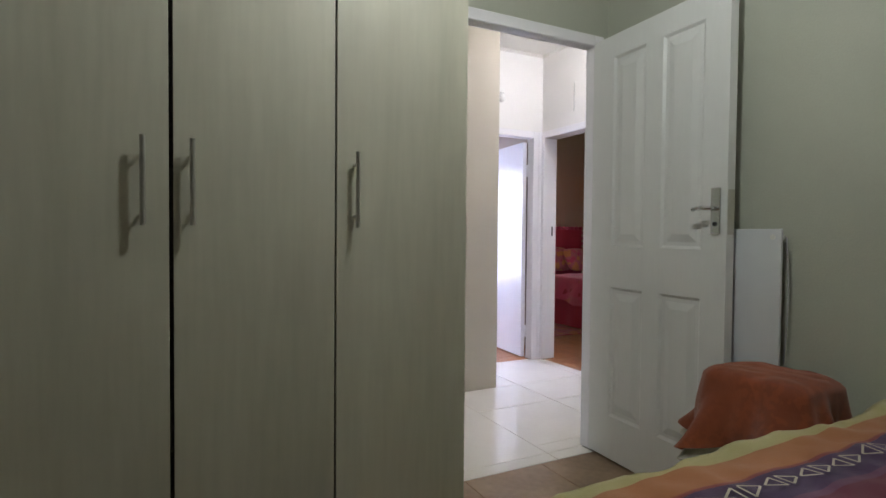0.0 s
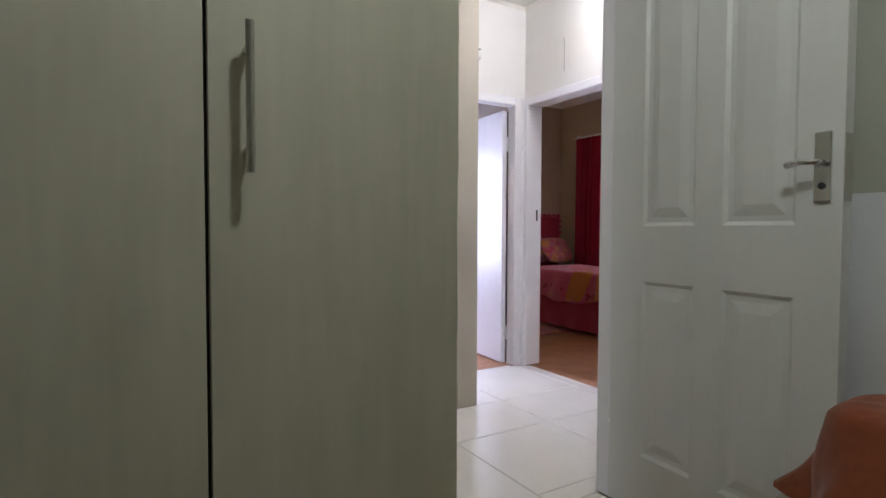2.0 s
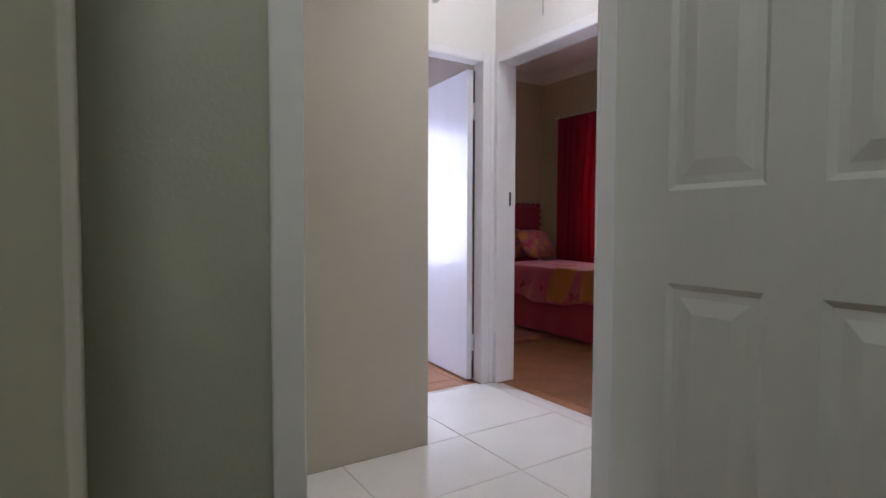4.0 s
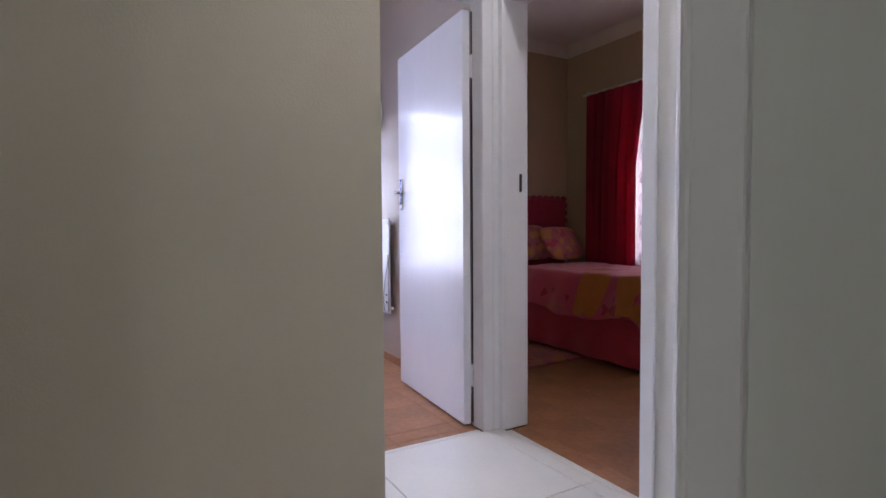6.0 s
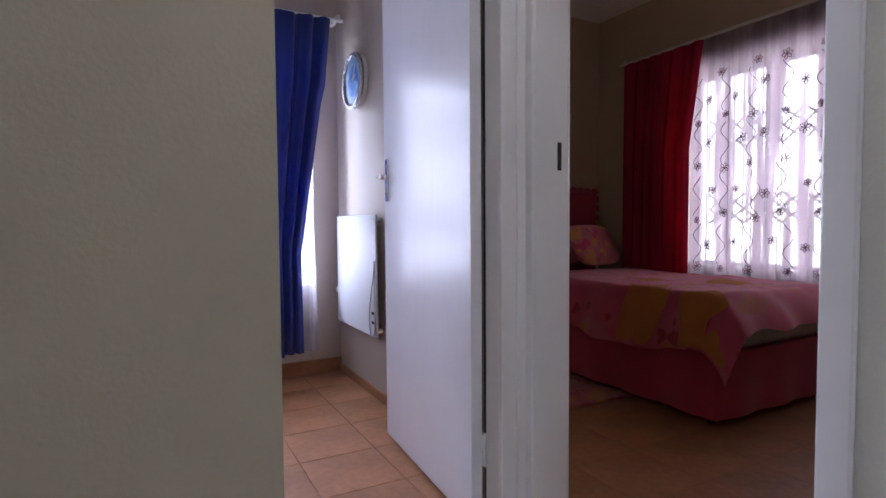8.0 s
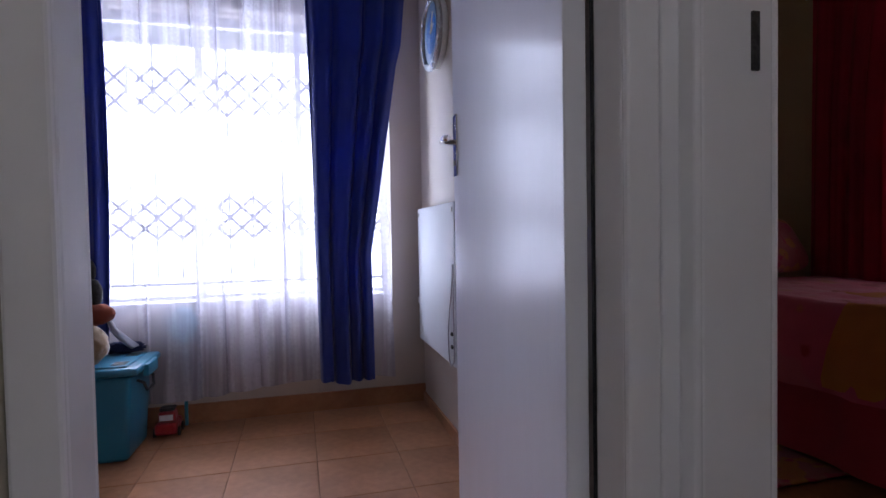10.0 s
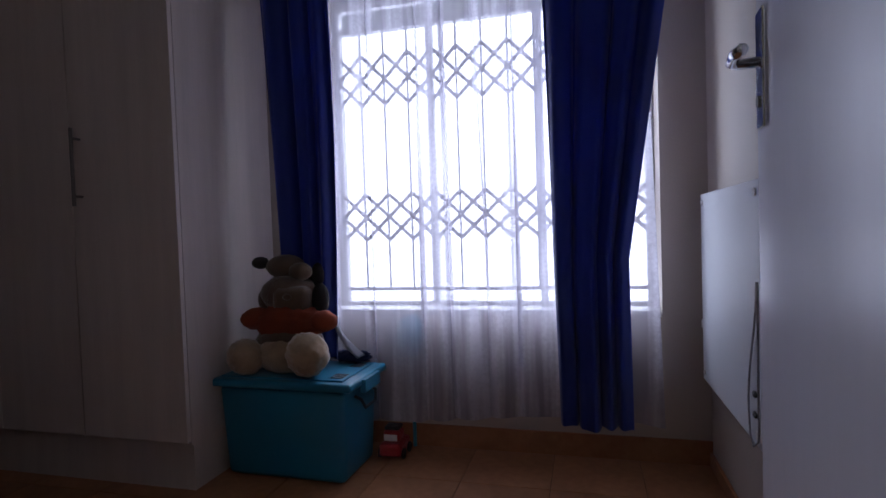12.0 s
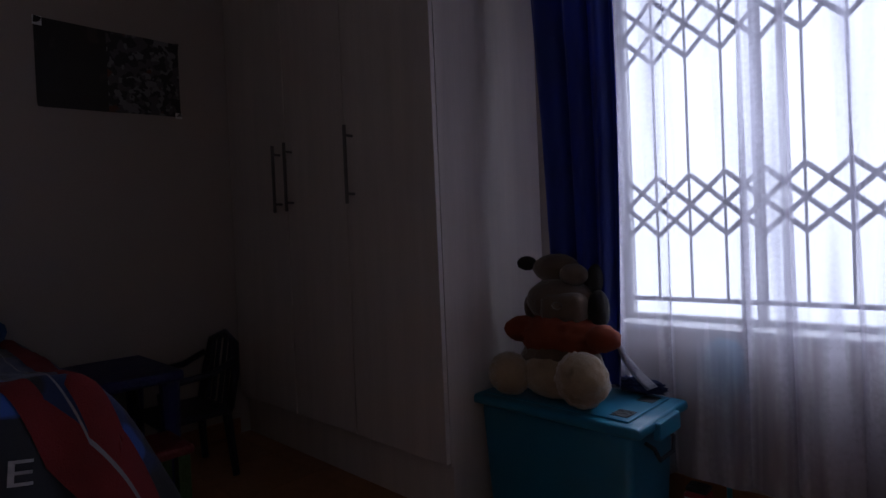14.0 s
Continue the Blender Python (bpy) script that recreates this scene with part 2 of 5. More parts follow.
def box(bm, x0, x1, y0, y1, z0, z1, bevel=0.0, seg=2, mi=0, m=None):
    r = bmesh.ops.create_cube(bm, size=1.0)
    vs = r["verts"]
    mat4 = Matrix.Translation(((x0 + x1) / 2, (y0 + y1) / 2, (z0 + z1) / 2)) @ Matrix.Diagonal((abs(x1 - x0), abs(y1 - y0), abs(z1 - z0), 1))
    if m:
        mat4 = m @ mat4
    bmesh.ops.transform(bm, matrix=mat4, verts=vs)
    fs = list({f for v in vs for f in v.link_faces})
    for f in fs:
        f.material_index = mi
    if bevel > 0:
        es = list({e for v in vs for e in v.link_edges})
        g = bmesh.ops.bevel(bm, geom=es, offset=bevel, segments=seg, profile=0.5, affect='EDGES')
        for f in g["faces"]:
            f.material_index = mi
    return vs


def bbox(*a, **k):
    bm = bmesh.new()
    box(bm, *a, **k)
    return bm


def rod(bm, a, b, r, sides=10, mi=0, r2=None):
    a, b = Vector(a), Vector(b)
    d = b - a
    m = Matrix.Translation((a + b) / 2) @ d.to_track_quat('Z', 'Y').to_matrix().to_4x4()
    g = bmesh.ops.create_cone(bm, cap_ends=True, segments=sides, radius1=r, radius2=r if r2 is None else r2, depth=d.length, matrix=m)
    for v in g["verts"]:
        for f in v.link_faces:
            f.material_index = mi


def tube(bm, pts, r, sides=8, mi=0):
    """A bent round bar through the points."""
    pts = [Vector(q) for q in pts]
    rings = []
    for i, q in enumerate(pts):
        d = (pts[min(i + 1, len(pts) - 1)] - pts[max(i - 1, 0)]).normalized()
        u = d.orthogonal().normalized()
        if rings and abs(d.dot(ref)) < 0.99:
            u = (ref - d * ref.dot(d)).normalized()
        ref = u
        w = d.cross(u)
        rings.append([bm.verts.new(q + r * (math.cos(k * 2 * math.pi / sides) * u + math.sin(k * 2 * math.pi / sides) * w)) for k in range(sides)])
    for a, b in zip(rings, rings[1:]):
        for k in range(sides):
            f = bm.faces.new((a[k], a[(k + 1) % sides], b[(k + 1) % sides], b[k]))
            f.material_index = mi
    for end in (rings[0], rings[-1]):
        bm.faces.new(end).material_index = mi


def ball(bm, c, r, sub=3, mi=0, scale=(1, 1, 1), rough=0.0, m=None):
    g = bmesh.ops.create_icosphere(bm, subdivisions=sub, radius=1.0)
    for v in g["verts"]:
        n = v.co.normalized()
        k = 1 + rough * noise.noise(n * 7 + Vector(c) * 5)
        v.co = Vector((n.x * r * scale[0] * k, n.y * r * scale[1] * k, n.z * r * scale[2] * k))
        if m:
            v.co = m @ v.co
        v.co += Vector(c)
    for v in g["verts"]:
        for f in v.link_faces:
            f.material_index = mi


def sheet(bm, fn, nu, nv, thick=0.0, mi=0):
    """A surface from fn(u, v) in 0..1, doubled to a thickness along its normal."""
    grid = [[bm.verts.new(fn(i / nu, j / nv)) for j in range(nv + 1)] for i in range(nu + 1)]
    fs = []
    for i in range(nu):
        for j in range(nv):
            f = bm.faces.new((grid[i][j], grid[i + 1][j], grid[i + 1][j + 1], grid[i][j + 1]))
            f.material_index = mi
            fs.append(f)
    if thick:
        bm.normal_update()
        bmesh.ops.solidify(bm, geom=fs, thickness=thick)
    return fs


# ---- structure ----
CEIL = 2.66


def wall(name, boxes, mat, label):
    bm = bmesh.new()
    for b in boxes:
        box(bm, *b)
    return solo(name, bm, mat, label, "wall", "structure")


D1 = (1.145, 1.958, 2.07)   # door 1 opening: x from, x to, height
D2 = (2.13, 2.88, 1.968)   # door 2 opening
D3 = (2.975, 3.795, 1.968)   # door 3 opening: y from, y to, height
D4 = (2.20, 2.855, 1.97)   # bathroom opening: y from, y to, height

# wall between first bedroom and hall, in two skins so each room has its own paint
for nm, y0, y1, mt, lb in (("wall_bedroom_north", 2.06, 2.09, M_WALL_BED, "sage grey painted bedroom wall with a doorway"),
                           ("wall_hall_south", 2.09, 2.105, M_WALL_HALL, "pale cream painted hall wall with a doorway")):
    wall(nm, [(-2.3, D1[0], y0, y1, 0, CEIL), (D1[1], 2.95, y0, y1, 0, CEIL), (D1[0], D1[1], y0, y1, D1[2], CEIL)], mt, lb)
wall("wall_bedroom_east", [(2.02, 2.14, -2.6, 2.06, 0, CEIL)], M_WALL_BED, "sage grey painted bedroom wall behind the heater")
wall("wall_bedroom_west", [(-2.3, -2.18, -2.6, 2.06, 0, CEIL)], M_WALL_BED, "sage grey painted bedroom wall")
wall("wall_bedroom_south", [(-2.3, 2.14, -2.72, -2.6, 0, CEIL)], M_WALL_BED, "sage grey painted bedroom wall")
wall("wall_hall_north", [(-2.3, 2.105, 3.20, 3.34, 0, CEIL)], M_WALL, "beige painted hall wall with an outside corner")
wall("wall_bay_west", [(1.99, 2.105, 3.34, 3.81, 0, CEIL)], M_WALL, "beige painted return wall beside a doorway")
wall("wall_bay_north", [(2.105, D2[0], 3.81, 3.845, 0, CEIL), (D2[1], 2.95, 3.81, 3.845, 0, CEIL), (D2[0], D2[1], 3.81, 3.845, D2[2], CEIL)], M_WALL_HALL, "pale hall wall above a white door frame")
wall("wall_boys_south", [(-0.22, D2[0], 3.845, 3.88, 0, CEIL), (D2[1], 3.022, 3.845, 3.88, 0, CEIL), (D2[0], D2[1], 3.845, 3.88, D2[2], CEIL)], M_WALL_BOY, "greyish cream bedroom wall with a doorway")
wall("wall_hall_east", [(2.95, 3.02, 2.09, D4[0], 0, CEIL), (2.95, 3.02, D4[1], D3[0], 0, CEIL), (2.95, 3.02, D3[1], 3.845, 0, CEIL),
                        (2.95, 3.02, D4[0], D4[1], D4[2], CEIL), (2.95, 3.02, D3[0], D3[1], D3[2], CEIL)], M_WALL_HALL, "pale hall wall with two doorways")
wall("wall_girls_west", [(3.02, 3.065, 2.92, D3[0], 0, CEIL), (3.02, 3.065, D3[1], 3.88, 0, CEIL), (3.02, 3.065, D3[0], D3[1], D3[2], CEIL), (3.10, 3.16, 3.88, 5.85, 0, CEIL)], M_WALL_GIRL, "tan painted bedroom wall with a doorway")
wall("wall_boys_east", [(3.022, 3.10, 3.88, 5.85, 0, CEIL)], M_WALL_BOY, "greyish cream bedroom wall with a heater and clock")
wall("wall_boys_west", [(-0.22, -0.10, 3.88, 5.85, 0, CEIL)], M_WALL_BOY, "cream bedroom wall with a poster")
WB = (1.50, 2.86, 0.545, 1.93)   # boys' window: x from, x to, sill, head
WG = (3.55, 5.05, 0.62, 1.95)   # girls' window: y from, y to, sill, head
wall("wall_boys_north", [(-0.22, WB[0], 5.85, 6.05, 0, CEIL), (WB[1], 3.10, 5.85, 6.05, 0, CEIL), (WB[0], WB[1], 5.85, 6.05, 0, WB[2]), (WB[0], WB[1], 5.85, 6.05, WB[3], CEIL)], M_WALL_BOY, "cream bedroom wall with a window opening")
wall("wall_girls_north", [(3.10, 5.45, 5.85, 6.05, 0, CEIL)], M_WALL_GIRL, "tan painted bedroom wall behind the headboard")
wall("wall_girls_east", [(5.25, 5.45, 2.90, WG[0], 0, CEIL), (5.25, 5.45, WG[1], 5.85, 0, CEIL), (5.25, 5.45, WG[0], WG[1], 0, WG[2]), (5.25, 5.45, WG[0], WG[1], WG[3], CEIL)], M_WALL_GIRL, "tan painted bedroom wall with a window opening")
wall("wall_girls_south", [(3.065, 5.25, 2.93, 2.96, 0, CEIL)], M_WALL_GIRL, "tan painted bedroom wall")
wall("wall_bath_north", [(3.10, 4.85, 2.885, 2.93, 0, CEIL)], M_WALL, "bathroom wall behind cream tiles")
wall("wall_bath_east", [(4.72, 4.85, 1.0, 2.885, 0, CEIL)], M_BATHTILE, "cream tiled bathroom wall")
# opening added, out of view, to let the bathroom fill in
wall("wall_bath_south", [(3.02, 3.6, 0.9, 1.0, 0, CEIL), (4.3, 4.85, 0.9, 1.0, 0, CEIL), (3.6, 4.3, 0.9, 1.0, 0, 1.4), (3.6, 4.3, 0.9, 1.0, 2.1, CEIL)], M_BATHTILE, "cream tiled bathroom wall with an added unseen opening for fill light")
wall("wall_bath_west", [(3.02, 3.09, 1.0, D4[0], 0, CEIL), (3.02, 3.09, D4[1], 2.92, 0, CEIL), (3.02, 3.09, D4[0], D4[1], D4[2], CEIL)], M_BATHTILE, "cream bathroom wall beside the doorway")
# unseen end wall; its opening only admits the added passage fill
wall("wall_passage_west", [(-2.3, -2.18, 2.105, 2.3, 0, CEIL), (-2.3, -2.18, 3.1, 3.2, 0, CEIL), (-2.3, -2.18, 2.3, 3.1, 0, 0.85), (-2.3, -2.18, 2.3, 3.1, 2.15, CEIL)], M_WALL, "cream passage wall with an added unseen opening for fill light")


def ceiling(name, x0, x1, y0, y1, label, cove=0.06):
    bm = bmesh.new()
    box(bm, x0, x1, y0, y1, CEIL, CEIL + 0.1)
    for a, b, c, d in ((x0, x1, y0, y0 + cove), (x0, x1, y1 - cove, y1)):
        s = 1 if a == x0 and c == y0 else -1
        prism(bm, [(x0, c if s > 0 else d, CEIL), (x0, c if s > 0 else d, CEIL - cove), (x0, d if s > 0 else c, CEIL)], (x1 - x0, 0, 0))
    for xx, s in ((x0, 1), (x1, -1)):
        prism(bm, [(xx, y0, CEIL), (xx, y0, CEIL - cove), (xx + s * cove, y0, CEIL)], (0, y1 - y0, 0))
    return solo(name, bm, M_CEIL, label, "ceiling", "structure")


def prism(bm, poly, along):
    a = [bm.verts.new(q) for q in poly]
    b = [bm.verts.new(Vector(q) + Vector(along)) for q in poly]
    bm.faces.new(a)
    bm.faces.new(list(reversed(b)))
    for i in range(len(a)):
        j = (i + 1) % len(a)
        bm.faces.new((a[i], b[i], b[j], a[j]))


ceiling("ceiling_bedroom", -2.18, 2.02, -2.6, 2.06, "white painted ceiling with a cove cornice")
ceiling("ceiling_hall", -2.18, 2.95, 2.105, 3.20, "white painted hall ceiling")
ceiling("ceiling_bay", 2.105, 2.95, 3.20, 3.81, "white painted hall ceiling", 0.02)
ceiling("ceiling_boys", -0.10, 3.022, 3.88, 5.85, "white painted ceiling with a cove cornice")
ceiling("ceiling_girls", 3.065, 5.25, 2.96, 5.85, "white painted ceiling with a cove cornice", 0.09)
ceiling("ceiling_bath", 3.09, 4.72, 1.0, 2.885, "white painted bathroom ceiling")
solo("roof_slab", bbox(-2.5, 5.6, -2.9, 6.1, CEIL + 0.11, CEIL + 0.2), M_CEIL, "plain roof slab over the house", "roof", "structure")
solo("ground", bbox(-60, 60, -60, 60, -0.4, -0.3), material("dry_yard_soil", (0.2, 0.17, 0.12), 0.95, var=0.2, scale=0.6, fine=8, bump=0.02), "bare yard ground outside the house", "ground", "structure")


def door_frame(name, label, jambs, head):
    """A pressed-steel frame: jambs and a head as separate parts."""
    root = thing(name, jambs[0], label, "door frame", kind="structure")
    for boxes, nm in ((jambs[1], "jamb"), (jambs[2], "jamb"), (head, "head")):
        bm = bmesh.new()
        for b in boxes:
            box(bm, *b, bevel=0.005)
        part(nm, bm, M_FRAME, root)
    return root


def frame_x(name, x0, x1, h, y0, y1, label, w=0.055, t=0.03):
    """Frame in a wall that runs along x; y0, y1 are the wall's faces."""
    def jamb(xa, s):
        return [(xa, xa + s * t, y0 - 0.004, y1 + 0.004, 0, h), (xa - s * (w - t), xa + s * t, y0 - 0.014, y0 - 0.0005, 0, h + w - t), (xa - s * (w - t), xa + s * t, y1 + 0.0005, y1 + 0.014, 0, h + w - t)]
    hd = [(x0 + t, x1 - t, y0 - 0.004, y1 + 0.004, h - t, h), (x0 + t, x1 - t, y0 - 0.014, y0 - 0.005, h - t, h + w - t), (x0 + t, x1 - t, y1 + 0.005, y1 + 0.014, h - t, h + w - t)]
    return door_frame(name, label, [(x0, y0, 0), jamb(x0, 1), jamb(x1, -1)], hd)


def frame_y(name, y0, y1, h, x0, x1, label, w=0.055, t=0.03):
    def jamb(ya, s):
        return [(x0 - 0.004, x1 + 0.004, ya, ya + s * t, 0, h), (x0 - 0.014, x0 - 0.0005, ya - s * (w - t), ya + s * t, 0, h + w - t), (x1 + 0.0005, x1 + 0.014, ya - s * (w - t), ya + s * t, 0, h + w - t)]
    hd = [(x0 - 0.004, x1 + 0.004, y0 + t, y1 - t, h - t, h), (x0 - 0.014, x0 - 0.005, y0 + t, y1 - t, h - t, h + w - t), (x1 + 0.005, x1 + 0.014, y0 + t, y1 - t, h - t, h + w - t)]
    return door_frame(name, label, [(x0, y0, 0), jamb(y0, 1), jamb(y1, -1)], hd)


frame_1 = frame_x("door_frame_1", D1[0], D1[1], D1[2], 2.06, 2.105, "white painted steel door frame of the first bedroom")
frame_2 = frame_x("door_frame_2", D2[0], D2[1], D2[2], 3.81, 3.88, "white painted steel door frame of the window bedroom")
frame_3 = frame_y("door_frame_3", D3[0], D3[1], D3[2], 2.95, 3.065, "white painted steel door frame of the pink bedroom")
frame_4 = frame_y("door_frame_4", D4[0], D4[1], D4[2], 2.95, 3.09, "cream painted steel door frame of the bathroom")
part("corner_casing", bbox(D2[1] + 0.0255, 2.9355, 3.795, 3.8095, 0, D2[2] + 0.025, bevel=0.003), M_FRAME, frame_2)
part("corner_casing", bbox(2.9355, 2.9495, 3.795, 3.8115, 0, D3[2] + 0.025), M_FRAME, frame_3)
part("strike_plate", bbox(3.029, 3.041, D3[1] - 0.034, D3[1] - 0.0295, 1.088, 1.17), M_BLACK, frame_3, "dark lock keeper slot")
part("strike_plate", bbox(3.078, 3.086, D4[1] - 0.034, D4[1] - 0.0295, 1.11, 1.20), M_BRONZE, frame_4, "dull bronze lock keeper")
part("strike_plate", bbox(D1[0] + 0.0295, D1[0] + 0.034, 2.075, 2.095, 1.07, 1.22), M_STEEL, frame_1, "steel lock keeper")


# ---- doors ----


def lever_handle(leaf, face, u, z, axis, out, along, label="chrome lever handle with a long plate", reach=0.095):
    """A long-plate lever handle. axis 'x': the leaf's face is x = face and the plate runs along z at y = u."""
    plate = bmesh.new()
    lever = bmesh.new()
    key = bmesh.new()

    def P(o, s, zz):
        return (face + out * o, u + s, zz) if axis == 'x' else (u + s, face + out * o, zz)
    a, b = P(0.0005, -0.021, z - 0.10), P(0.009, 0.021, z + 0.08)
    box(plate, min(a[0], b[0]), max(a[0], b[0]), min(a[1], b[1]), max(a[1], b[1]), a[2], b[2], bevel=0.0035)
    tube(lever, [P(0.006, 0, z), P(0.04, 0, z), P(0.048, along * 0.012, z), P(0.05, along * 0.48 * reach, z + 0.002), P(0.048, along * reach, z - 0.004)], 0.0085, 10)
    rod(key, P(0.008, 0, z - 0.06), P(0.012, 0, z - 0.06), 0.009, 12)
    h = part("door_handle", plate, M_CHROME, leaf, label, smooth=False)
    part("lever", lever, M_CHROME, leaf, "chrome lever", smooth=True)
    part("keyhole", key, M_BLACK, leaf)
    return h


def raised_panel(bm, face, out, y0, y1, z0, z1):
    """A moulded field sunk into the leaf's face x = face: sloping border in, then a raised centre."""
    rings = ((0, 0.0), (0.012, -0.009), (0.028, -0.009), (0.060, -0.001))
    prev = None
    for inset, depth in rings:
        vs = [bm.verts.new((face + out * depth, y, z)) for y, z in ((y0 + inset, z0 + inset), (y1 - inset, z0 + inset), (y1 - inset, z1 - inset), (y0 + inset, z1 - inset))]
        if prev:
            for k in range(4):
                bm.faces.new((prev[k], prev[(k + 1) % 4], vs[(k + 1) % 4], vs[k]))
        prev = vs
    bm.faces.new(prev)


def panel_leaf(y_lo, y_hi, x_face, thick, z0, z1, cols, rows):
    """Moulded leaf with its face at x = x_face towards -x; the face is a grid with holes filled by panels."""
    bm = bmesh.new()
    ys = sorted({y_lo, y_hi, *[v for c in cols for v in c]})
    zs = sorted({z0, z1, *[v for r in rows for v in r]})
    for xf, out in ((x_face, -1), (x_face + thick, 1)):
        for a, b in zip(ys, ys[1:]):
            for c, d in zip(zs, zs[1:]):
                if (a, b) in cols and (c, d) in rows:
                    raised_panel(bm, xf, out, a, b, c, d)
                else:
                    bm.faces.new([bm.verts.new(q) for q in ((xf, a, c), (xf, b, c), (xf, b, d), (xf, a, d))])
    x2 = x_face + thick
    for q in (((x_face, y_lo, z0), (x2, y_lo, z0), (x2, y_lo, z1), (x_face, y_lo, z1)), ((x_face, y_hi, z0), (x2, y_hi, z0), (x2, y_hi, z1), (x_face, y_hi, z1)),
              ((x_face, y_lo, z0), (x2, y_lo, z0), (x2, y_hi, z0), (x_face, y_hi, z0)), ((x_face, y_lo, z1), (x2, y_lo, z1), (x2, y_hi, z1), (x_face, y_hi, z1))):
        bm.faces.new([bm.verts.new(v) for v in q])
    bmesh.ops.remove_doubles(bm, verts=bm.verts, dist=0.0002)
    return bm


door_1 = thing("door_1", (1.93, 2.05, 0.0), "open white moulded four-panel door beside a panel heater", "door", kind="structure")
leaf = part("leaf", panel_leaf(1.283, 2.045, 1.92, 0.04, 0.012, 2.05, [(1.395, 1.605), (1.70, 1.905)], [(0.22, 0.845), (1.04, 1.945)]), M_LEAF1, door_1, "white moulded panel leaf")
lever_handle(leaf, 1.92, 1.328, 1.20, 'x', -1, 1, reach=0.07)
part("lock_plate", bbox(1.923, 1.957, 1.2805, 1.2828, 1.10, 1.27), M_STEEL, leaf, "steel lock face plate")
for z in (0.25, 1.75):
    hb = bmesh.new()
    rod(hb, (1.928, 2.051, z - 0.05), (1.928, 2.051, z + 0.05), 0.007, 10)
    part("hinge", hb, M_FRAME, leaf)
door_1.rotation_euler = (0, 0, radians(-2.6))

door_2 = thing("door_2", (2.845, 3.885, 0.0), "open flat white gloss-painted door beside the window bedroom wall", "door", kind="structure")
leaf = part("leaf", bbox(2.803, 2.841, 3.887, 4.70, 0.012, 1.91, bevel=0.003), M_LEAF, door_2, "flat white gloss leaf")
lever_handle(leaf, 2.805, 4.652, 1.13, 'x', -1, -1)
for z in (0.24, 1.66):
    hb = bmesh.new()
    rod(hb, (2.848, 3.889, z - 0.05), (2.848, 3.889, z + 0.05), 0.008, 10)
    part("hinge", hb, M_FRAME, leaf)
# black strips put the hinge gap's shade into colour, broken at the hinges
for z0, z1 in ((0.02, 0.185), (0.295, 1.605), (1.715, 1.905)):
    part("seal_strip", bbox(2.8455, 2.8495, 3.8795, 3.8845, z0, z1), M_BLACK, frame_2, "black strip painted as the shade in the hinge gap")
door_2.rotation_euler = (0, 0, radians(-4.2))

# ---- first bedroom ----


def bar_handle(parent, x, y, z0, z1, off=0.034, r=0.0065, mat=None):
    """A steel T-bar handle on a front that faces -y."""
    bm = bmesh.new()
    rod(bm, (x, y - off, z0), (x, y - off, z1), r, 12)
    for z in (z0 + 0.035, z1 - 0.035):
        rod(bm, (x, y, z), (x, y - off, z), r * 0.75, 10)
    return part("handle", bm, mat or M_STEEL, parent, "steel bar handle", smooth=False)


wardrobe = thing("built_in_wardrobe", (-0.2, 2.06, 0), "tall built-in wardrobe with pale wood-grain doors and steel bar handles", "wardrobe")
bm = bmesh.new()
box(bm, -2.17, 0.876, 1.515, 2.055, 0.09, 2.60)
carcass = part("body", bm, M_WOODGRAIN, wardrobe)
part("plinth", bbox(-2.17, 0.857, 1.55, 2.055, 0, 0.09), M_WOODGRAIN, wardrobe)
# the shade in the wardrobe's door gaps, put in as a dark strip
part("gap_shadow_strip", bbox(-2.16, 0.862, 1.5105, 1.5148, 0.10, 2.59), M_GAP_SHADE, wardrobe, "dark strip painted as the shade in the door gaps")
edges = [(-1.62, -1.205, -1.255), (-1.20, -0.80, -1.15), (-0.795, -0.40, -0.45), (-0.393, 0.017, -0.040), (0.027, 0.443, 0.070), (0.449, 0.879, 0.501)]
for x0, x1, hx in edges:
    d = part("door", bbox(x0, x1, 1.492, 1.510, 0.10, 2.59, bevel=0.0015), M_WOODGRAIN, wardrobe)
    bar_handle(d, hx, 1.492, 1.108, 1.325)

M_BULB = material("frosted_bulb", (0.8, 0.8, 0.78), 0.3)
bn = M_BULB.node_tree.nodes["Principled BSDF"]
bn.inputs["Emission Color"].default_value = (0.95, 1.0, 0.92, 1)
bn.inputs["Emission Strength"].default_value = 6.0
# the second holder is an added, unseen body for the hall fill
for lx, ly, lz, lb in ((0.80, 0.78, 2.42, "plain pendant bulb holder on a bedroom ceiling"), (2.70, 2.74, 2.50, "added unseen bulb holder for the hall's fill light")):
    lamp = thing("ceiling_lamp", (lx, ly, CEIL), lb, "lamp")
    for nm, z0, z1, rr in (("base", CEIL - 0.03, CEIL - 0.0005, 0.05), ("socket", lz + 0.065, CEIL - 0.0305, 0.016)):
        bm = bmesh.new()
        rod(bm, (lx, ly, z0), (lx, ly, z1), rr, 20)
        part(nm, bm, M_PLASTIC_W, lamp)
    bm = bmesh.new()
    tube(bm, [(lx + 0.062 * math.cos(a * math.pi / 12), ly + 0.062 * math.sin(a * math.pi / 12), lz + 0.055) for a in range(25)], 0.006, 8)
    part("ring", bm, M_BULB, lamp, "glowing ring bulb", smooth=True)


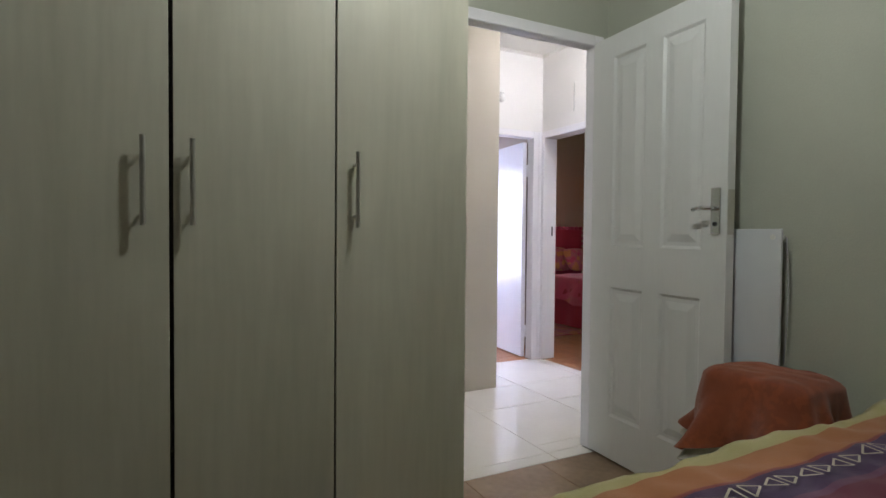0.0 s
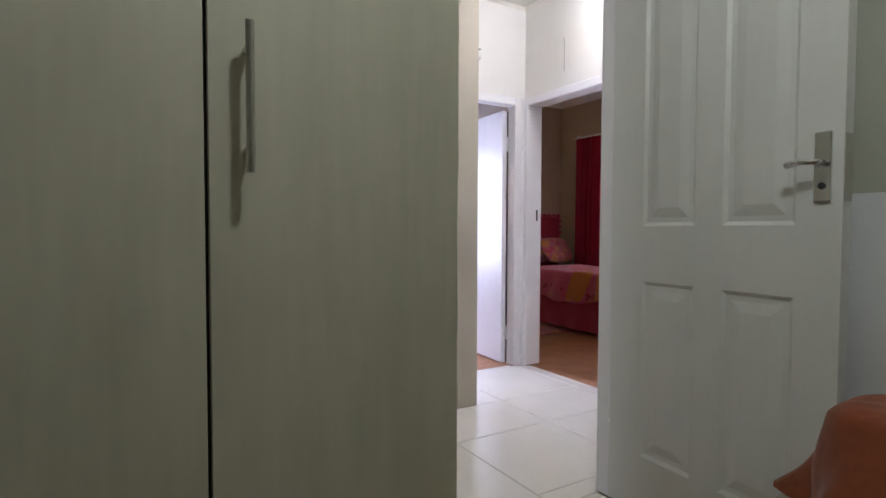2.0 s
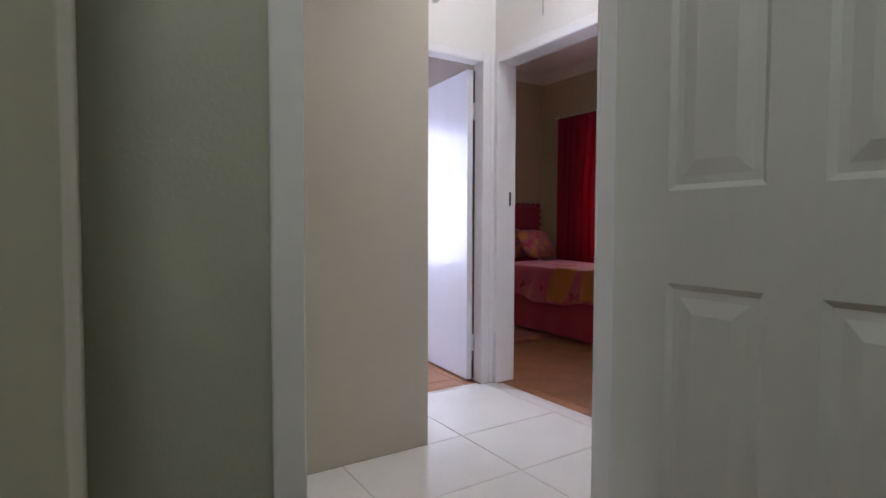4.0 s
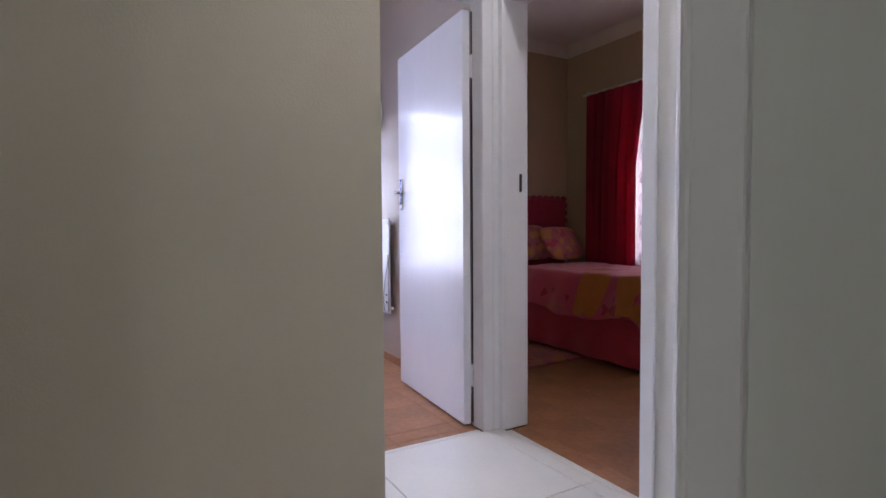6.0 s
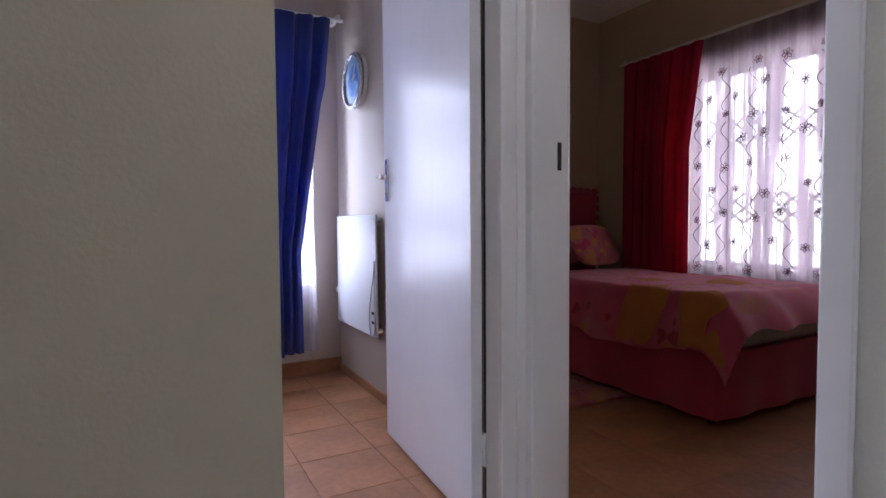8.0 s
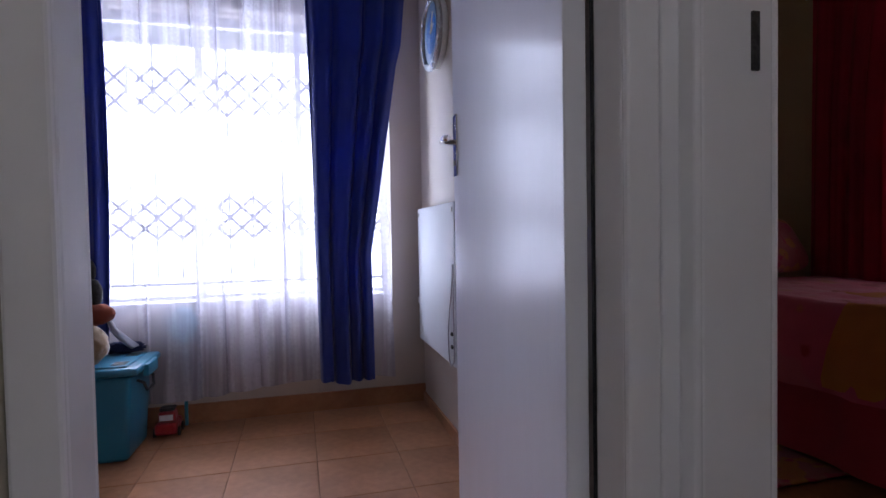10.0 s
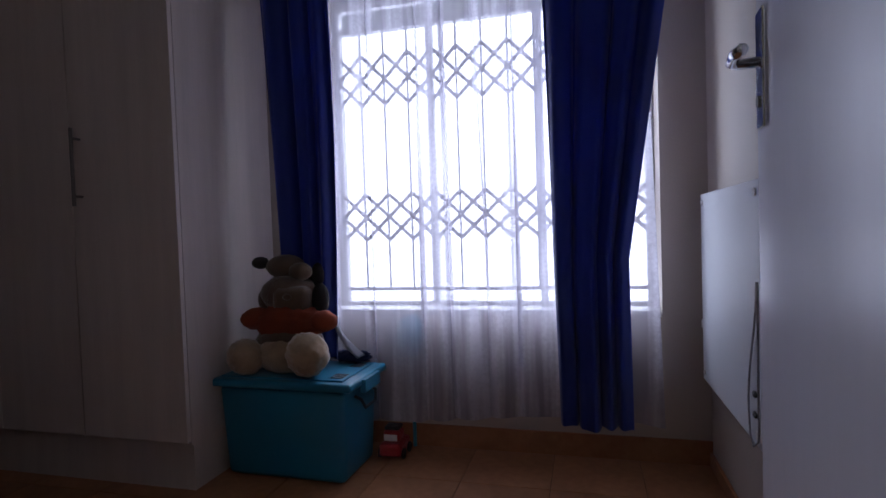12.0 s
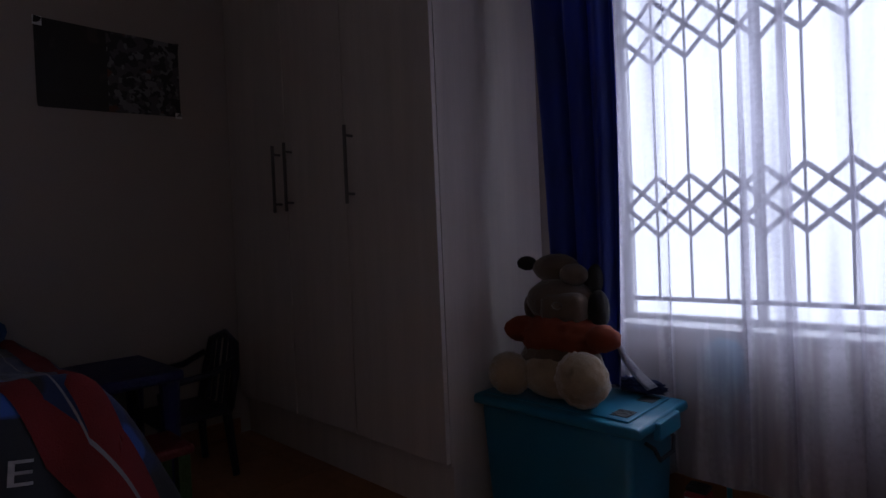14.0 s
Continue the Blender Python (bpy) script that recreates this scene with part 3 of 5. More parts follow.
def panel_heater(x_face, y0, y1, z0, z1, wall_x, cable_side, label):
    """A flat wall panel heater facing -x, held off the wall by round spacers, with its cable and switch."""
    root = thing("panel_heater", (wall_x, (y0 + y1) / 2, z0), label, "heater")
    part("panel", bbox(x_face, x_face + 0.012, y0, y1, z0, z1, bevel=0.003), M_HEATER, root)
    for y in (y0 + 0.03, y1 - 0.03):
        for z in (z0 + 0.03, z1 - 0.03):
            bm = bmesh.new()
            rod(bm, (x_face - 0.004, y, z), (x_face - 0.0005, y, z), 0.010, 14)
            part("screw_cap", bm, M_PLASTIC_W, root)
            bm = bmesh.new()
            rod(bm, (x_face + 0.0125, y, z), (wall_x - 0.0005, y, z), 0.012, 12)
            part("spacer", bm, M_PLASTIC_W, root)
    for z in (z0 + 0.075, z0 + 0.125) if wall_x > 2.5 else ():
        bm = bmesh.new()
        ball(bm, (x_face - 0.002, y0 + 0.045, z), 0.011, 2, 0, (0.5, 1.2, 0.8))
        part("button", bm, M_BLACK, root, "dark control button", smooth=True)
    bm = bmesh.new()
    if wall_x > 2.5:
        pts = [(x_face - 0.005, y0 + 0.012 + 0.075 * math.sin(min(k / 14, 1) * math.pi * 0.62) ** 2, z0 + 0.40 - 0.38 * k / 14) for k in range(15)]
        pts += [(x_face - 0.005, y0 + 0.05, z0 - 0.004), (x_face - 0.005, y0 + 0.012, z0 + 0.02)] + [(x_face - 0.005, y0 + 0.006, z0 + 0.04 + 0.09 * k) for k in range(5)]
    else:
        pts = [(x_face + 0.02, y0 - 0.006 - 0.010 * math.sin(k * 0.24), z1 - 0.03 - 0.035 * k) for k in range(14)]
    tube(bm, pts, 0.0026, 6)
    part("cable", bm, material("grey_cable", (0.35, 0.34, 0.36), 0.5), root, smooth=True)
    return root


panel_heater(1.965, 1.128, 1.73, 0.52, 1.122, 2.02, -1, "white flat panel heater on the wall behind an open door")

# stool under an orange cloth
stool = thing("bedside_stool", (1.72, 1.0, 0), "small wooden bedside stool hidden under an orange cloth", "stool")
M_DARKWOOD = material("dark_stained_wood", (0.09, 0.045, 0.025), 0.45, var=0.2, scale=4, fine=30, bump=0.001, stretch=(1, 1, 6))
part("seat", bbox(1.675, 1.91, 0.905, 1.195, 0.61, 0.638, bevel=0.02), M_DARKWOOD, stool)
for lx in (1.70, 1.885):
    for ly in (0.93, 1.17):
        part("leg", bbox(lx - 0.018, lx + 0.018, ly - 0.018, ly + 0.018, 0, 0.609, bevel=0.003), M_DARKWOOD, stool)
M_ORANGE = blotched("burnt_orange_cloth", (0.25, 0.057, 0.018), [(3.0, 0.50, (0.19, 0.041, 0.014)), (40.0, 0.5, (0.225, 0.05, 0.016))], 0.9)


def draped(bm, x0, x1, y0, y1, top, drop, seed, folds=9):
    """A cloth that lies on a rectangle and hangs in folds round its rim."""
    cx, cy = (x0 + x1) / 2, (y0 + y1) / 2
    hx, hy = (x1 - x0) / 2, (y1 - y0) / 2

    def f(u, v):
        a = u * 2 * math.pi
        c, s = math.cos(a), math.sin(a)
        k = 1 / max(abs(c), abs(s))
        rx, ry = c * min(k, 1.24), s * min(k, 1.24)
        if v < 0.45:
            t = v / 0.45
            z = top + 0.006 * noise.noise(Vector((rx * t * 3, ry * t * 3, seed)))
            return (cx + rx * hx * t, cy + ry * hy * t, z - 0.02 * t ** 7 * (rx * rx + ry * ry) / 1.4)
        t = (v - 0.45) / 0.55
        w = 0.045 * t * math.sin(folds * a + seed) + 0.02 * t * math.sin(folds * 2 * a + 1) + 0.03 * t * noise.noise(Vector((c * 3, s * 3, t * 2 + seed)))
        g = 1 + (0.10 + 0.42 * max(0, -c)) * t ** 1.2 + 0.05 * math.sqrt(t) + w / hx * t
        low = drop * (0.82 - 0.22 * math.sin(2 * a) + 0.3 * max(0, abs(rx * ry) - 0.5))
        return (cx + rx * hx * g, cy + ry * hy * g, top - 0.02 * (rx * rx + ry * ry) / 1.4 - low * t)
    sheet(bm, f, 96, 26, 0.0)
    bmesh.ops.remove_doubles(bm, verts=bm.verts, dist=0.0004)


bm = bmesh.new()
draped(bm, 1.65, 1.93, 0.875, 1.22, 0.650, 0.25, 1.3, 7)
solo("orange_cloth", bm, M_ORANGE, "burnt orange cloth draped over a small stool beside the bed", "cloth", smooth=True)

bm = bmesh.new()
draped(bm, 1.656, 1.924, 0.881, 1.214, 0.645, 0.285, 1.3, 7)
solo("white_undercloth", bm, material("white_crochet", (0.55, 0.53, 0.48), 0.9, var=0.2, scale=30, fine=200, bump=0.002), "white crocheted cloth peeping out under an orange cloth", "cloth", smooth=True)

bed1 = thing("double_bed", (1.37, -0.1, 0), "made double bed with a striped ethnic-print duvet", "bed")
part("base", bbox(0.70, 1.99, -0.95, 0.78, 0.06, 0.32, bevel=0.01), M_DARKWOOD, bed1)
part("mattress", bbox(0.68, 2.0, -0.97, 0.80, 0.322, 0.56, bevel=0.05, seg=4), material("mattress_ticking", (0.6, 0.55, 0.48), 0.85), bed1)
for lx in (0.76, 1.93):
    for ly in (-0.88, 0.68):
        part("leg", bbox(lx - 0.03, lx + 0.03, ly - 0.03, ly + 0.03, 0, 0.059), M_DARKWOOD, bed1)
M_DUVET1 = patterned("striped_duvet_print", [(-1.2, (0.12, 0.015, 0.04)), (0.535, (0.13, 0.05, 0.10)), (0.550, (0.06, 0.028, 0.085)), (0.637, (0.22, 0.04, 0.04)), (0.647, (0.34, 0.13, 0.048)), (0.722, (0.37, 0.33, 0.155)), (1.0, (0.37, 0.33, 0.155))], 1)


def duvet_one(u, v):
    x = 0.58 + 1.43 * u
    y = -1.0 + 1.90 * v
    edge = max(0, (v - 0.922 + 0.006 * math.sin(x * 9) + 0.016 * noise.noise(Vector((x * 6, 1, 5)))) / 0.078)
    foot = max(0, (0.06 - u) / 0.06)
    z = 0.605 + 0.014 * noise.noise(Vector((x * 4, y * 4, 2))) + 0.010 * noise.noise(Vector((x * 13, y * 13, 7)))
    z -= 0.30 * edge ** 1.5 + 0.30 * foot ** 1.5
    return (x, y + 0.012 * edge * math.sin(x * 24), z)


bm = bmesh.new()
sheet(bm, duvet_one, 90, 130, 0.0)
ob = solo("striped_duvet", bm, M_DUVET1, "striped duvet with orange, purple and cream bands spread on a bed", "duvet", smooth=True)
ob.location = (0, 0, 0.004)
# cream triangle motifs woven in the purple band
M_MOTIF = material("cream_print", (0.5, 0.46, 0.36), 0.9)
bm = bmesh.new()
for i in range(22):
    x = 0.70 + 0.058 * i
    s = 1 if i % 2 else -1
    tri = [Vector((x - s * 0.020, 0.588 - 0.020)), Vector((x - s * 0.020, 0.588 + 0.020)), Vector((x + s * 0.022, 0.588))]
    for a, b in zip(tri, tri[1:] + tri[:1]):
        n = (b - a).orthogonal().normalized() * 0.0023
        q = [a + n, b + n, b - n, a - n]
        vs = []
        for w in q:
            uu, vv = (w.x - 0.58) / 1.43, (w.y + 1.0) / 1.90
            vs.append(bm.verts.new(Vector(duvet_one(uu, vv)) + Vector((0, 0, 0.0065))))
        bm.faces.new(vs)
part("triangle_print", bm, M_MOTIF, ob, "row of cream outlined triangles")

# ---- hall ----
det = thing("motion_detector", (2.57, 3.83, 2.28), "small white motion detector on a swivel bracket high on a wall", "detector")
part("bracket", bbox(2.545, 2.60, 3.79, 3.829, 2.305, 2.34, bevel=0.004), M_PLASTIC_W, det)
bm = bmesh.new()
ball(bm, (2.573, 3.80, 2.262), 0.034, 2, scale=(1, 0.8, 1.1))
part("sensor_head", bm, M_PLASTIC_W, det, smooth=True)
det.location = (2.51, 3.83, 2.262)
solo("wall_cable", bbox(2.9455, 2.9498, 3.395, 3.399, 2.10, 2.33), material("pale_grey_cable", (0.42, 0.42, 0.42), 0.7), "thin grey cable run on a pale wall", "cable")

# ---- window bedroom ----
wind = thing("window_1", (2.17, 5.95, WB[2]), "large white-framed window with an iron lattice burglar guard", "window", kind="structure")
fx0, fx1, fz0, fz1 = WB[0] + 0.002, WB[1] - 0.002, WB[2] + 0.002, WB[3] - 0.002
for b in ((fx0, fx0 + 0.03, 6.0, 6.035, fz0, fz1), (fx1 - 0.03, fx1, 6.0, 6.035, fz0, fz1), (fx0 + 0.03, fx1 - 0.03, 6.0, 6.035, fz0, fz0 + 0.035), (fx0 + 0.03, fx1 - 0.03, 6.0, 6.035, fz1 - 0.035, fz1)):
    part("frame_bar", bbox(*b, bevel=0.003), M_WINFRAME, wind)
for x in (1.95, 2.42):
    part("mullion", bbox(x - 0.014, x + 0.014, 6.0, 6.03, fz0 + 0.035, fz1 - 0.035), M_WINFRAME, wind)
part("transom", bbox(fx0 + 0.03, fx1 - 0.03, 5.998, 6.03, 1.79, 1.815), M_WINFRAME, wind)
part("sill", bbox(WB[0] + 0.002, WB[1] - 0.002, 5.86, 5.998, WB[2] + 0.0005, WB[2] + 0.02, bevel=0.003), M_WINFRAME, wind)
M_GLASS = bpy.data.materials.new("window_glass")
M_GLASS.use_nodes = True
gn = M_GLASS.node_tree
gb = gn.nodes["Principled BSDF"]
gb.inputs["Transmission Weight"].default_value = 1.0
gb.inputs["Roughness"].default_value = 0.0
gb.inputs["IOR"].default_value = 1.02


def pane(parent, *b):
    o = part("pane", bbox(*b), M_GLASS, parent)
    o.visible_shadow = False


pane(wind, fx0 + 0.03, 1.936, 6.012, 6.016, fz0 + 0.035, 1.79)
pane(wind, 1.964, 2.406, 6.012, 6.016, fz0 + 0.035, 1.79)
pane(wind, 2.434, fx1 - 0.03, 6.012, 6.016, fz0 + 0.035, 1.79)


def lattice(parent, along, fixed, a0, a1, z0, z1, bands, pitch, rr=0.006):
    """Folding burglar guard: uprights joined by bands of crossing flat bars."""
    def P(s, z, o=0.0):
        return (s, fixed + o, z) if along == 'x' else (fixed + o, s, z)
    n = int((a1 - a0) / pitch)
    for i in range(n + 1):
        bm = bmesh.new()
        rod(bm, P(a0 + i * pitch, z0), P(a0 + i * pitch, z1), rr * 0.55, 6)
        part("upright", bm, M_IRON, parent)
    for zb, zt in bands:
        h = (zt - zb) / 2
        for i in range(n):
            for k in range(2):
                bm = bmesh.new()
                s0, s1 = a0 + i * pitch, a0 + (i + 1) * pitch
                rod(bm, P(s0, zb + k * h, 0.008), P(s1, zb + (k + 1) * h, 0.008), rr, 6)
                rod(bm, P(s0, zb + (k + 1) * h, 0.014), P(s1, zb + k * h, 0.014), rr, 6)
                part("lattice_cross", bm, M_IRON, parent)
    for z in (z0, z1):
        bm = bmesh.new()
        rod(bm, P(a0, z), P(a1, z), rr, 6)
        part("rail", bm, M_IRON, parent)


guard = thing("burglar_guard", (2.2, 5.95, 0.64), "folding grey iron lattice guard inside the window", "burglar guard")
lattice(guard, 'x', 5.94, 1.547, 2.838, 0.645, 1.91, [(0.86, 1.06), (1.45, 1.668)], 0.1075, 0.008)


def curtain(name, along, fixed, label, mat, top, low, edges, folds, depth, thick=0.003, nu=120, nv=40, swing=0.4, seed=0.0, category="curtain"):
    """A hanging curtain. edges(v): the two side positions at v (0 top, 1 bottom). Folds deepen downwards."""
    def f(u, v):
        a, b = edges(v)
        s = a + (b - a) * u
        ph = u * folds * 2 * math.pi + 0.9 * math.sin(u * 7 + seed) + seed
        d = depth * (0.55 + 0.45 * v) * (math.sin(ph) + 0.35 * math.sin(2.3 * ph + 1 + 1.5 * v))
        z = top + (low - top) * v + 0.008 * math.sin(u * 9 + seed) * v
        return (s + swing * depth * math.cos(ph), fixed + d, z) if along == 'x' else (fixed + d, s + swing * depth * math.cos(ph), z)
    bm = bmesh.new()
    sheet(bm, f, nu, nv)
    if thick:
        off = Vector((0, thick, 0)) if along == 'x' else Vector((thick, 0, 0))
        sheet(bm, lambda u, v: Vector(f(u, v)) + off, nu, nv)
    return solo(name, bm, mat, label, category, smooth=True)


M_LACE = sheer("white_lace", (0.60, 0.57, 0.64), 0.53, 13.0, (0.74, 0.73, 0.80))
M_LACE2 = sheer("white_net", (0.40, 0.33, 0.40), 0.22, 16.0, (0.46, 0.36, 0.43))


def lace_f(u, v):
    """Uneven gathers: wide and narrow folds that drift a little on their way down."""
    x = 1.42 + (1.355 + 0.06 * v) * u
    ph = 2 * math.pi * 9.0 * u + 1.5 * math.sin(u * 11 + 0.7) + 0.8 * math.sin(u * 27 + 1.9 * v) + 0.5 * v
    d = (0.026 + 0.016 * noise.noise(Vector((u * 7, 0.3, 2)))) * (0.6 + 0.4 * v)
    y = 5.755 + d * math.sin(ph) + 0.010 * math.sin(2.2 * ph + 2 * v)
    z = 2.12 - (1.965 + 0.03 * math.sin(u * 5 + 0.8) + 0.05 * max(0, 0.2 - u)) * v
    return (x + 1.35 * d * math.cos(ph), y, z)


bm = bmesh.new()
sheet(bm, lace_f, 380, 34)
solo("lace_curtain", bm, M_LACE, "white lace net curtain hanging over the whole window", "curtain", smooth=True)
curtain("blue_curtain", 'x', 5.655, "royal blue curtain hanging open at the side of the window", M_BLUECURT, 2.14, 0.40, lambda v: (1.335 + 0.08 * v, 1.645 - 0.01 * v + 0.02 * math.sin(v * 3)), 3.2, 0.024, seed=1.0)
curtain("blue_curtain", 'x', 5.655, "royal blue curtain hanging to one side, gathered narrower towards its hem", M_BLUECURT, 2.14, 0.185,
        lambda v: (2.445 + 0.04 * v, 2.915 - 0.05 * min(v / 0.25, 1) - 0.155 * max(0, min((v - 0.2) / 0.5, 1)) + 0.015 * v), 3.8, 0.030, seed=0.4)
rodt = thing("curtain_rod", (2.2, 5.77, 2.15), "thin white curtain rod above the window", "curtain rod")
bm = bmesh.new()
rod(bm, (1.25, 5.70, 2.155), (3.015, 5.70, 2.155), 0.010, 12)
part("rod", bm, M_PLASTIC_W, rodt)
for x in (1.28, 2.99):
    part("bracket", bbox(x - 0.01, x + 0.01, 5.695, 5.849, 2.165, 2.19), M_PLASTIC_W, rodt)

panel_heater(2.978, 5.11, 5.757, 0.345, 0.986, 3.022, -1, "white square panel heater mounted low on a bedroom wall")

sock = thing("wall_socket", (3.022, 5.80, 0.5), "small white wall socket with a plug beside a heater", "socket")
part("plate", bbox(3.013, 3.0215, 5.77, 5.835, 0.49, 0.565, bevel=0.002), M_PLASTIC_W, sock)
part("plug", bbox(2.985, 3.0125, 5.785, 5.82, 0.51, 0.545, bevel=0.006), M_PLASTIC_W, sock)
clock = thing("wall_clock", (3.03, 5.44, 1.735), "round wall clock with a silver rim and blue dial", "clock")


def disc(x0, x1, yc, zc, r, sides=48):
    bm = bmesh.new()
    rod(bm, (x0, yc, zc), (x1, yc, zc), r, sides)
    return bm


part("case", disc(2.990, 3.0215, 5.44, 1.735, 0.145), M_PLASTIC_W, clock)
bm = bmesh.new()
tube(bm, [(2.985, 5.44 + 0.145 * math.cos(a * math.pi / 24), 1.735 + 0.145 * math.sin(a * math.pi / 24)) for a in range(49)], 0.014, 10)
part("rim", bm, material("silver_plastic", (0.6, 0.62, 0.66), 0.25, 0.8, var=0.04), clock, "silver rim", smooth=True)
part("dial", disc(2.9855, 2.9895, 5.44, 1.735, 0.128), material("pale_dial", (0.24, 0.42, 0.66), 0.4), clock, "pale blue outer dial")
part("inner_dial", disc(2.9835, 2.9850, 5.44, 1.735, 0.085), material("blue_dial", (0.02, 0.20, 0.62), 0.4), clock, "deep blue inner dial")
for a, l, nm in ((62, 0.055, "hour_hand"), (30, 0.09, "minute_hand")):
    bm = bmesh.new()
    dy, dz = -math.sin(radians(a)), math.cos(radians(a))
    rod(bm, (2.9815, 5.44, 1.735), (2.9815, 5.44 + dy * l, 1.735 + dz * l), 0.0035, 6)
    part(nm, bm, M_PLASTIC_W, clock)

M_DULL = material("dull_grey_metal", (0.20, 0.18, 0.17), 0.55, 0.5, var=0.08)
w2 = thing("built_in_cupboard", (0.6, 5.55, 0), "tall built-in cupboard with plain pale doors and bar handles", "wardrobe")
part("body", bbox(-0.095, 1.245, 5.29, 5.845, 0.17, 2.60), M_WARD2, w2)
part("plinth", bbox(-0.095, 1.235, 5.31, 5.845, 0, 0.169), M_WARD2, w2)
# dark strip painted as the shade between these doors
part("gap_strip", bbox(-0.09, 1.24, 5.2862, 5.2898, 0.18, 2.59), M_GAP_SHADE, w2)
for x0, x1, hx in ((-0.093, 0.398, 0.357), (0.403, 0.798, 0.447), (0.803, 1.246, 0.848)):
    d = part("door", bbox(x0, x1, 5.268, 5.286, 0.185, 2.595, bevel=0.0015), M_WARD2, w2)
    bar_handle(d, hx, 5.268, 1.02, 1.295, mat=M_DULL)

poster = thing("poster", (-0.098, 4.79, 1.61), "dark landscape poster stuck to a wall with curled corners", "poster")


def poster_f(u, v):
    c = max(0, abs(u - 0.5) * 2 - 0.9) * max(0, abs(v - 0.5) * 2 - 0.85)
    return (-0.0965 + 0.9 * c + 0.002 * math.sin(u * 11), 4.533 + 0.521 * u, 1.442 + 0.032 * u + (0.339 - 0.018 * u) * v)


M_POSTER = blotched("dark_printed_paper", (0.025, 0.02, 0.018), [(9.0, 0.62, (0.05, 0.04, 0.035))], 0.4)
M_POSTER2 = blotched("grey_photo_print", (0.03, 0.026, 0.025), [(22.0, 0.50, (0.10, 0.09, 0.09)), (34.0, 0.56, (0.22, 0.21, 0.21)), (14.0, 0.66, (0.14, 0.05, 0.025))], 0.4)
for nm, ua, ub, mt, lb in (("print", 0.0, 0.46, M_POSTER, "dark photo print"), ("print", 0.46, 1.0, M_POSTER2, "grey detailed photo print")):
    bm = bmesh.new()
    sheet(bm, lambda u, v: poster_f(ua + (ub - ua) * u, v), 24, 24, 0.0)
    part(nm, bm, mt, poster, lb, smooth=True)
part("tape", bbox(-0.0955, -0.0945, 4.53, 4.56, 1.75, 1.785), M_PLASTIC_W, poster)
part("tape", bbox(-0.0955, -0.0945, 5.03, 5.058, 1.465, 1.49), M_PLASTIC_W, poster)

# storage box
crate = thing("storage_box", (1.53, 5.56, 0), "large teal plastic storage box with a clip lid on the floor", "storage box")


def tapered(x0, x1, y0, y1, z0, z1, slope, bevel):
    bm = bmesh.new()
    vs = box(bm, x0, x1, y0, y1, z0, z1)
    cx, cy = (x0 + x1) / 2, (y0 + y1) / 2
    for v in bm.verts:
        if v.co.z < (z0 + z1) / 2:
            v.co.x = cx + (v.co.x - cx) * (1 - slope)
            v.co.y = cy + (v.co.y - cy) * (1 - slope)
    bmesh.ops.bevel(bm, geom=list(bm.edges), offset=bevel, segments=3, profile=0.5, affect='EDGES')
    return bm


body = part("body", tapered(1.248, 1.772, 5.432, 5.712, 0.002, 0.340, 0.075, 0.022), M_TEAL, crate, smooth=True)
lid = part("lid", tapered(1.216, 1.804, 5.404, 5.738, 0.342, 0.372, -0.006, 0.011), M_TEAL, crate, smooth=True)
part("lid_ridge", bbox(1.262, 1.76, 5.436, 5.708, 0.3722, 0.3775, bevel=0.0025), M_TEAL, lid)
# flat black patches give the lid slots their shade by colour
for y in (5.462, 5.625):
    part("lid_slot", bbox(1.695, 1.745, y, y + 0.06, 0.3777, 0.3787), M_BLACK, lid, "black patch painted as the shade of a lid slot")
part("clip", bbox(1.797, 1.818, 5.50, 5.64, 0.318, 0.366, bevel=0.004), M_TEAL, crate, "teal lid clip")
bm = bmesh.new()
tube(bm, [(1.775, 5.50, 0.305), (1.80, 5.50, 0.295), (1.806, 5.52, 0.26), (1.806, 5.61, 0.26), (1.80, 5.63, 0.295), (1.775, 5.63, 0.305)], 0.006, 8)
part("handle", bm, M_BLACK, crate, "dark wire carry handle", smooth=True)
crate.rotation_euler = (0, 0, radians(-1.2))

# plush toys
M_FUR = material("tan_plush", (0.10, 0.058, 0.032), 0.95, var=0.2, scale=14, fine=240, bump=0.006, sheen=0.5)
M_FUR_PALE = material("cream_plush", (0.32, 0.225, 0.135), 0.95, var=0.25, scale=18, fine=240, bump=0.006, sheen=0.5)
M_SHIRT = material("orange_knit", (0.21, 0.034, 0.01), 0.9, var=0.15, scale=20, fine=300, bump=0.003)
M_DARKFUR = material("black_plush", (0.02, 0.017, 0.015), 0.95, var=0.2, scale=14, fine=240, bump=0.005)
LIDTOP = 0.379
bm = bmesh.new()
ball(bm, (1.485, 5.555, 0.478), 0.12, 4, 0, (1.15, 0.75, 0.82), 0.06)
ball(bm, (1.487, 5.560, 0.556), 0.120, 4, 2, (1.16, 0.70, 0.66), 0.18)
for q, r, sc in (((1.635, 5.545, 0.568), 0.055, (1.0, 0.8, 0.72)), ((1.345, 5.555, 0.572), 0.06, (1.05, 0.8, 0.72))):
    ball(bm, q, r, 3, 2, sc, 0.12)
ball(bm, (1.486, 5.505, 0.448), 0.082, 4, 1, (1.35, 0.75, 0.86), 0.08)
ball(bm, (1.356, 5.462, 0.446), 0.067, 4, 1, (1.05, 0.95, 0.98), 0.13, Matrix.Rotation(radians(14), 3, 'Y'))
ball(bm, (1.610, 5.462, 0.460), 0.074, 4, 1, (1.04, 0.95, 1.08), 0.13, Matrix.Rotation(radians(-12), 3, 'Y'))
ball(bm, (1.465, 5.60, 0.665), 0.105, 4, 0, (1.12, 0.75, 0.72), 0.07)
box(bm, 1.428, 1.578, 5.515, 5.62, 0.598, 0.700, bevel=0.034, seg=5, mi=0)
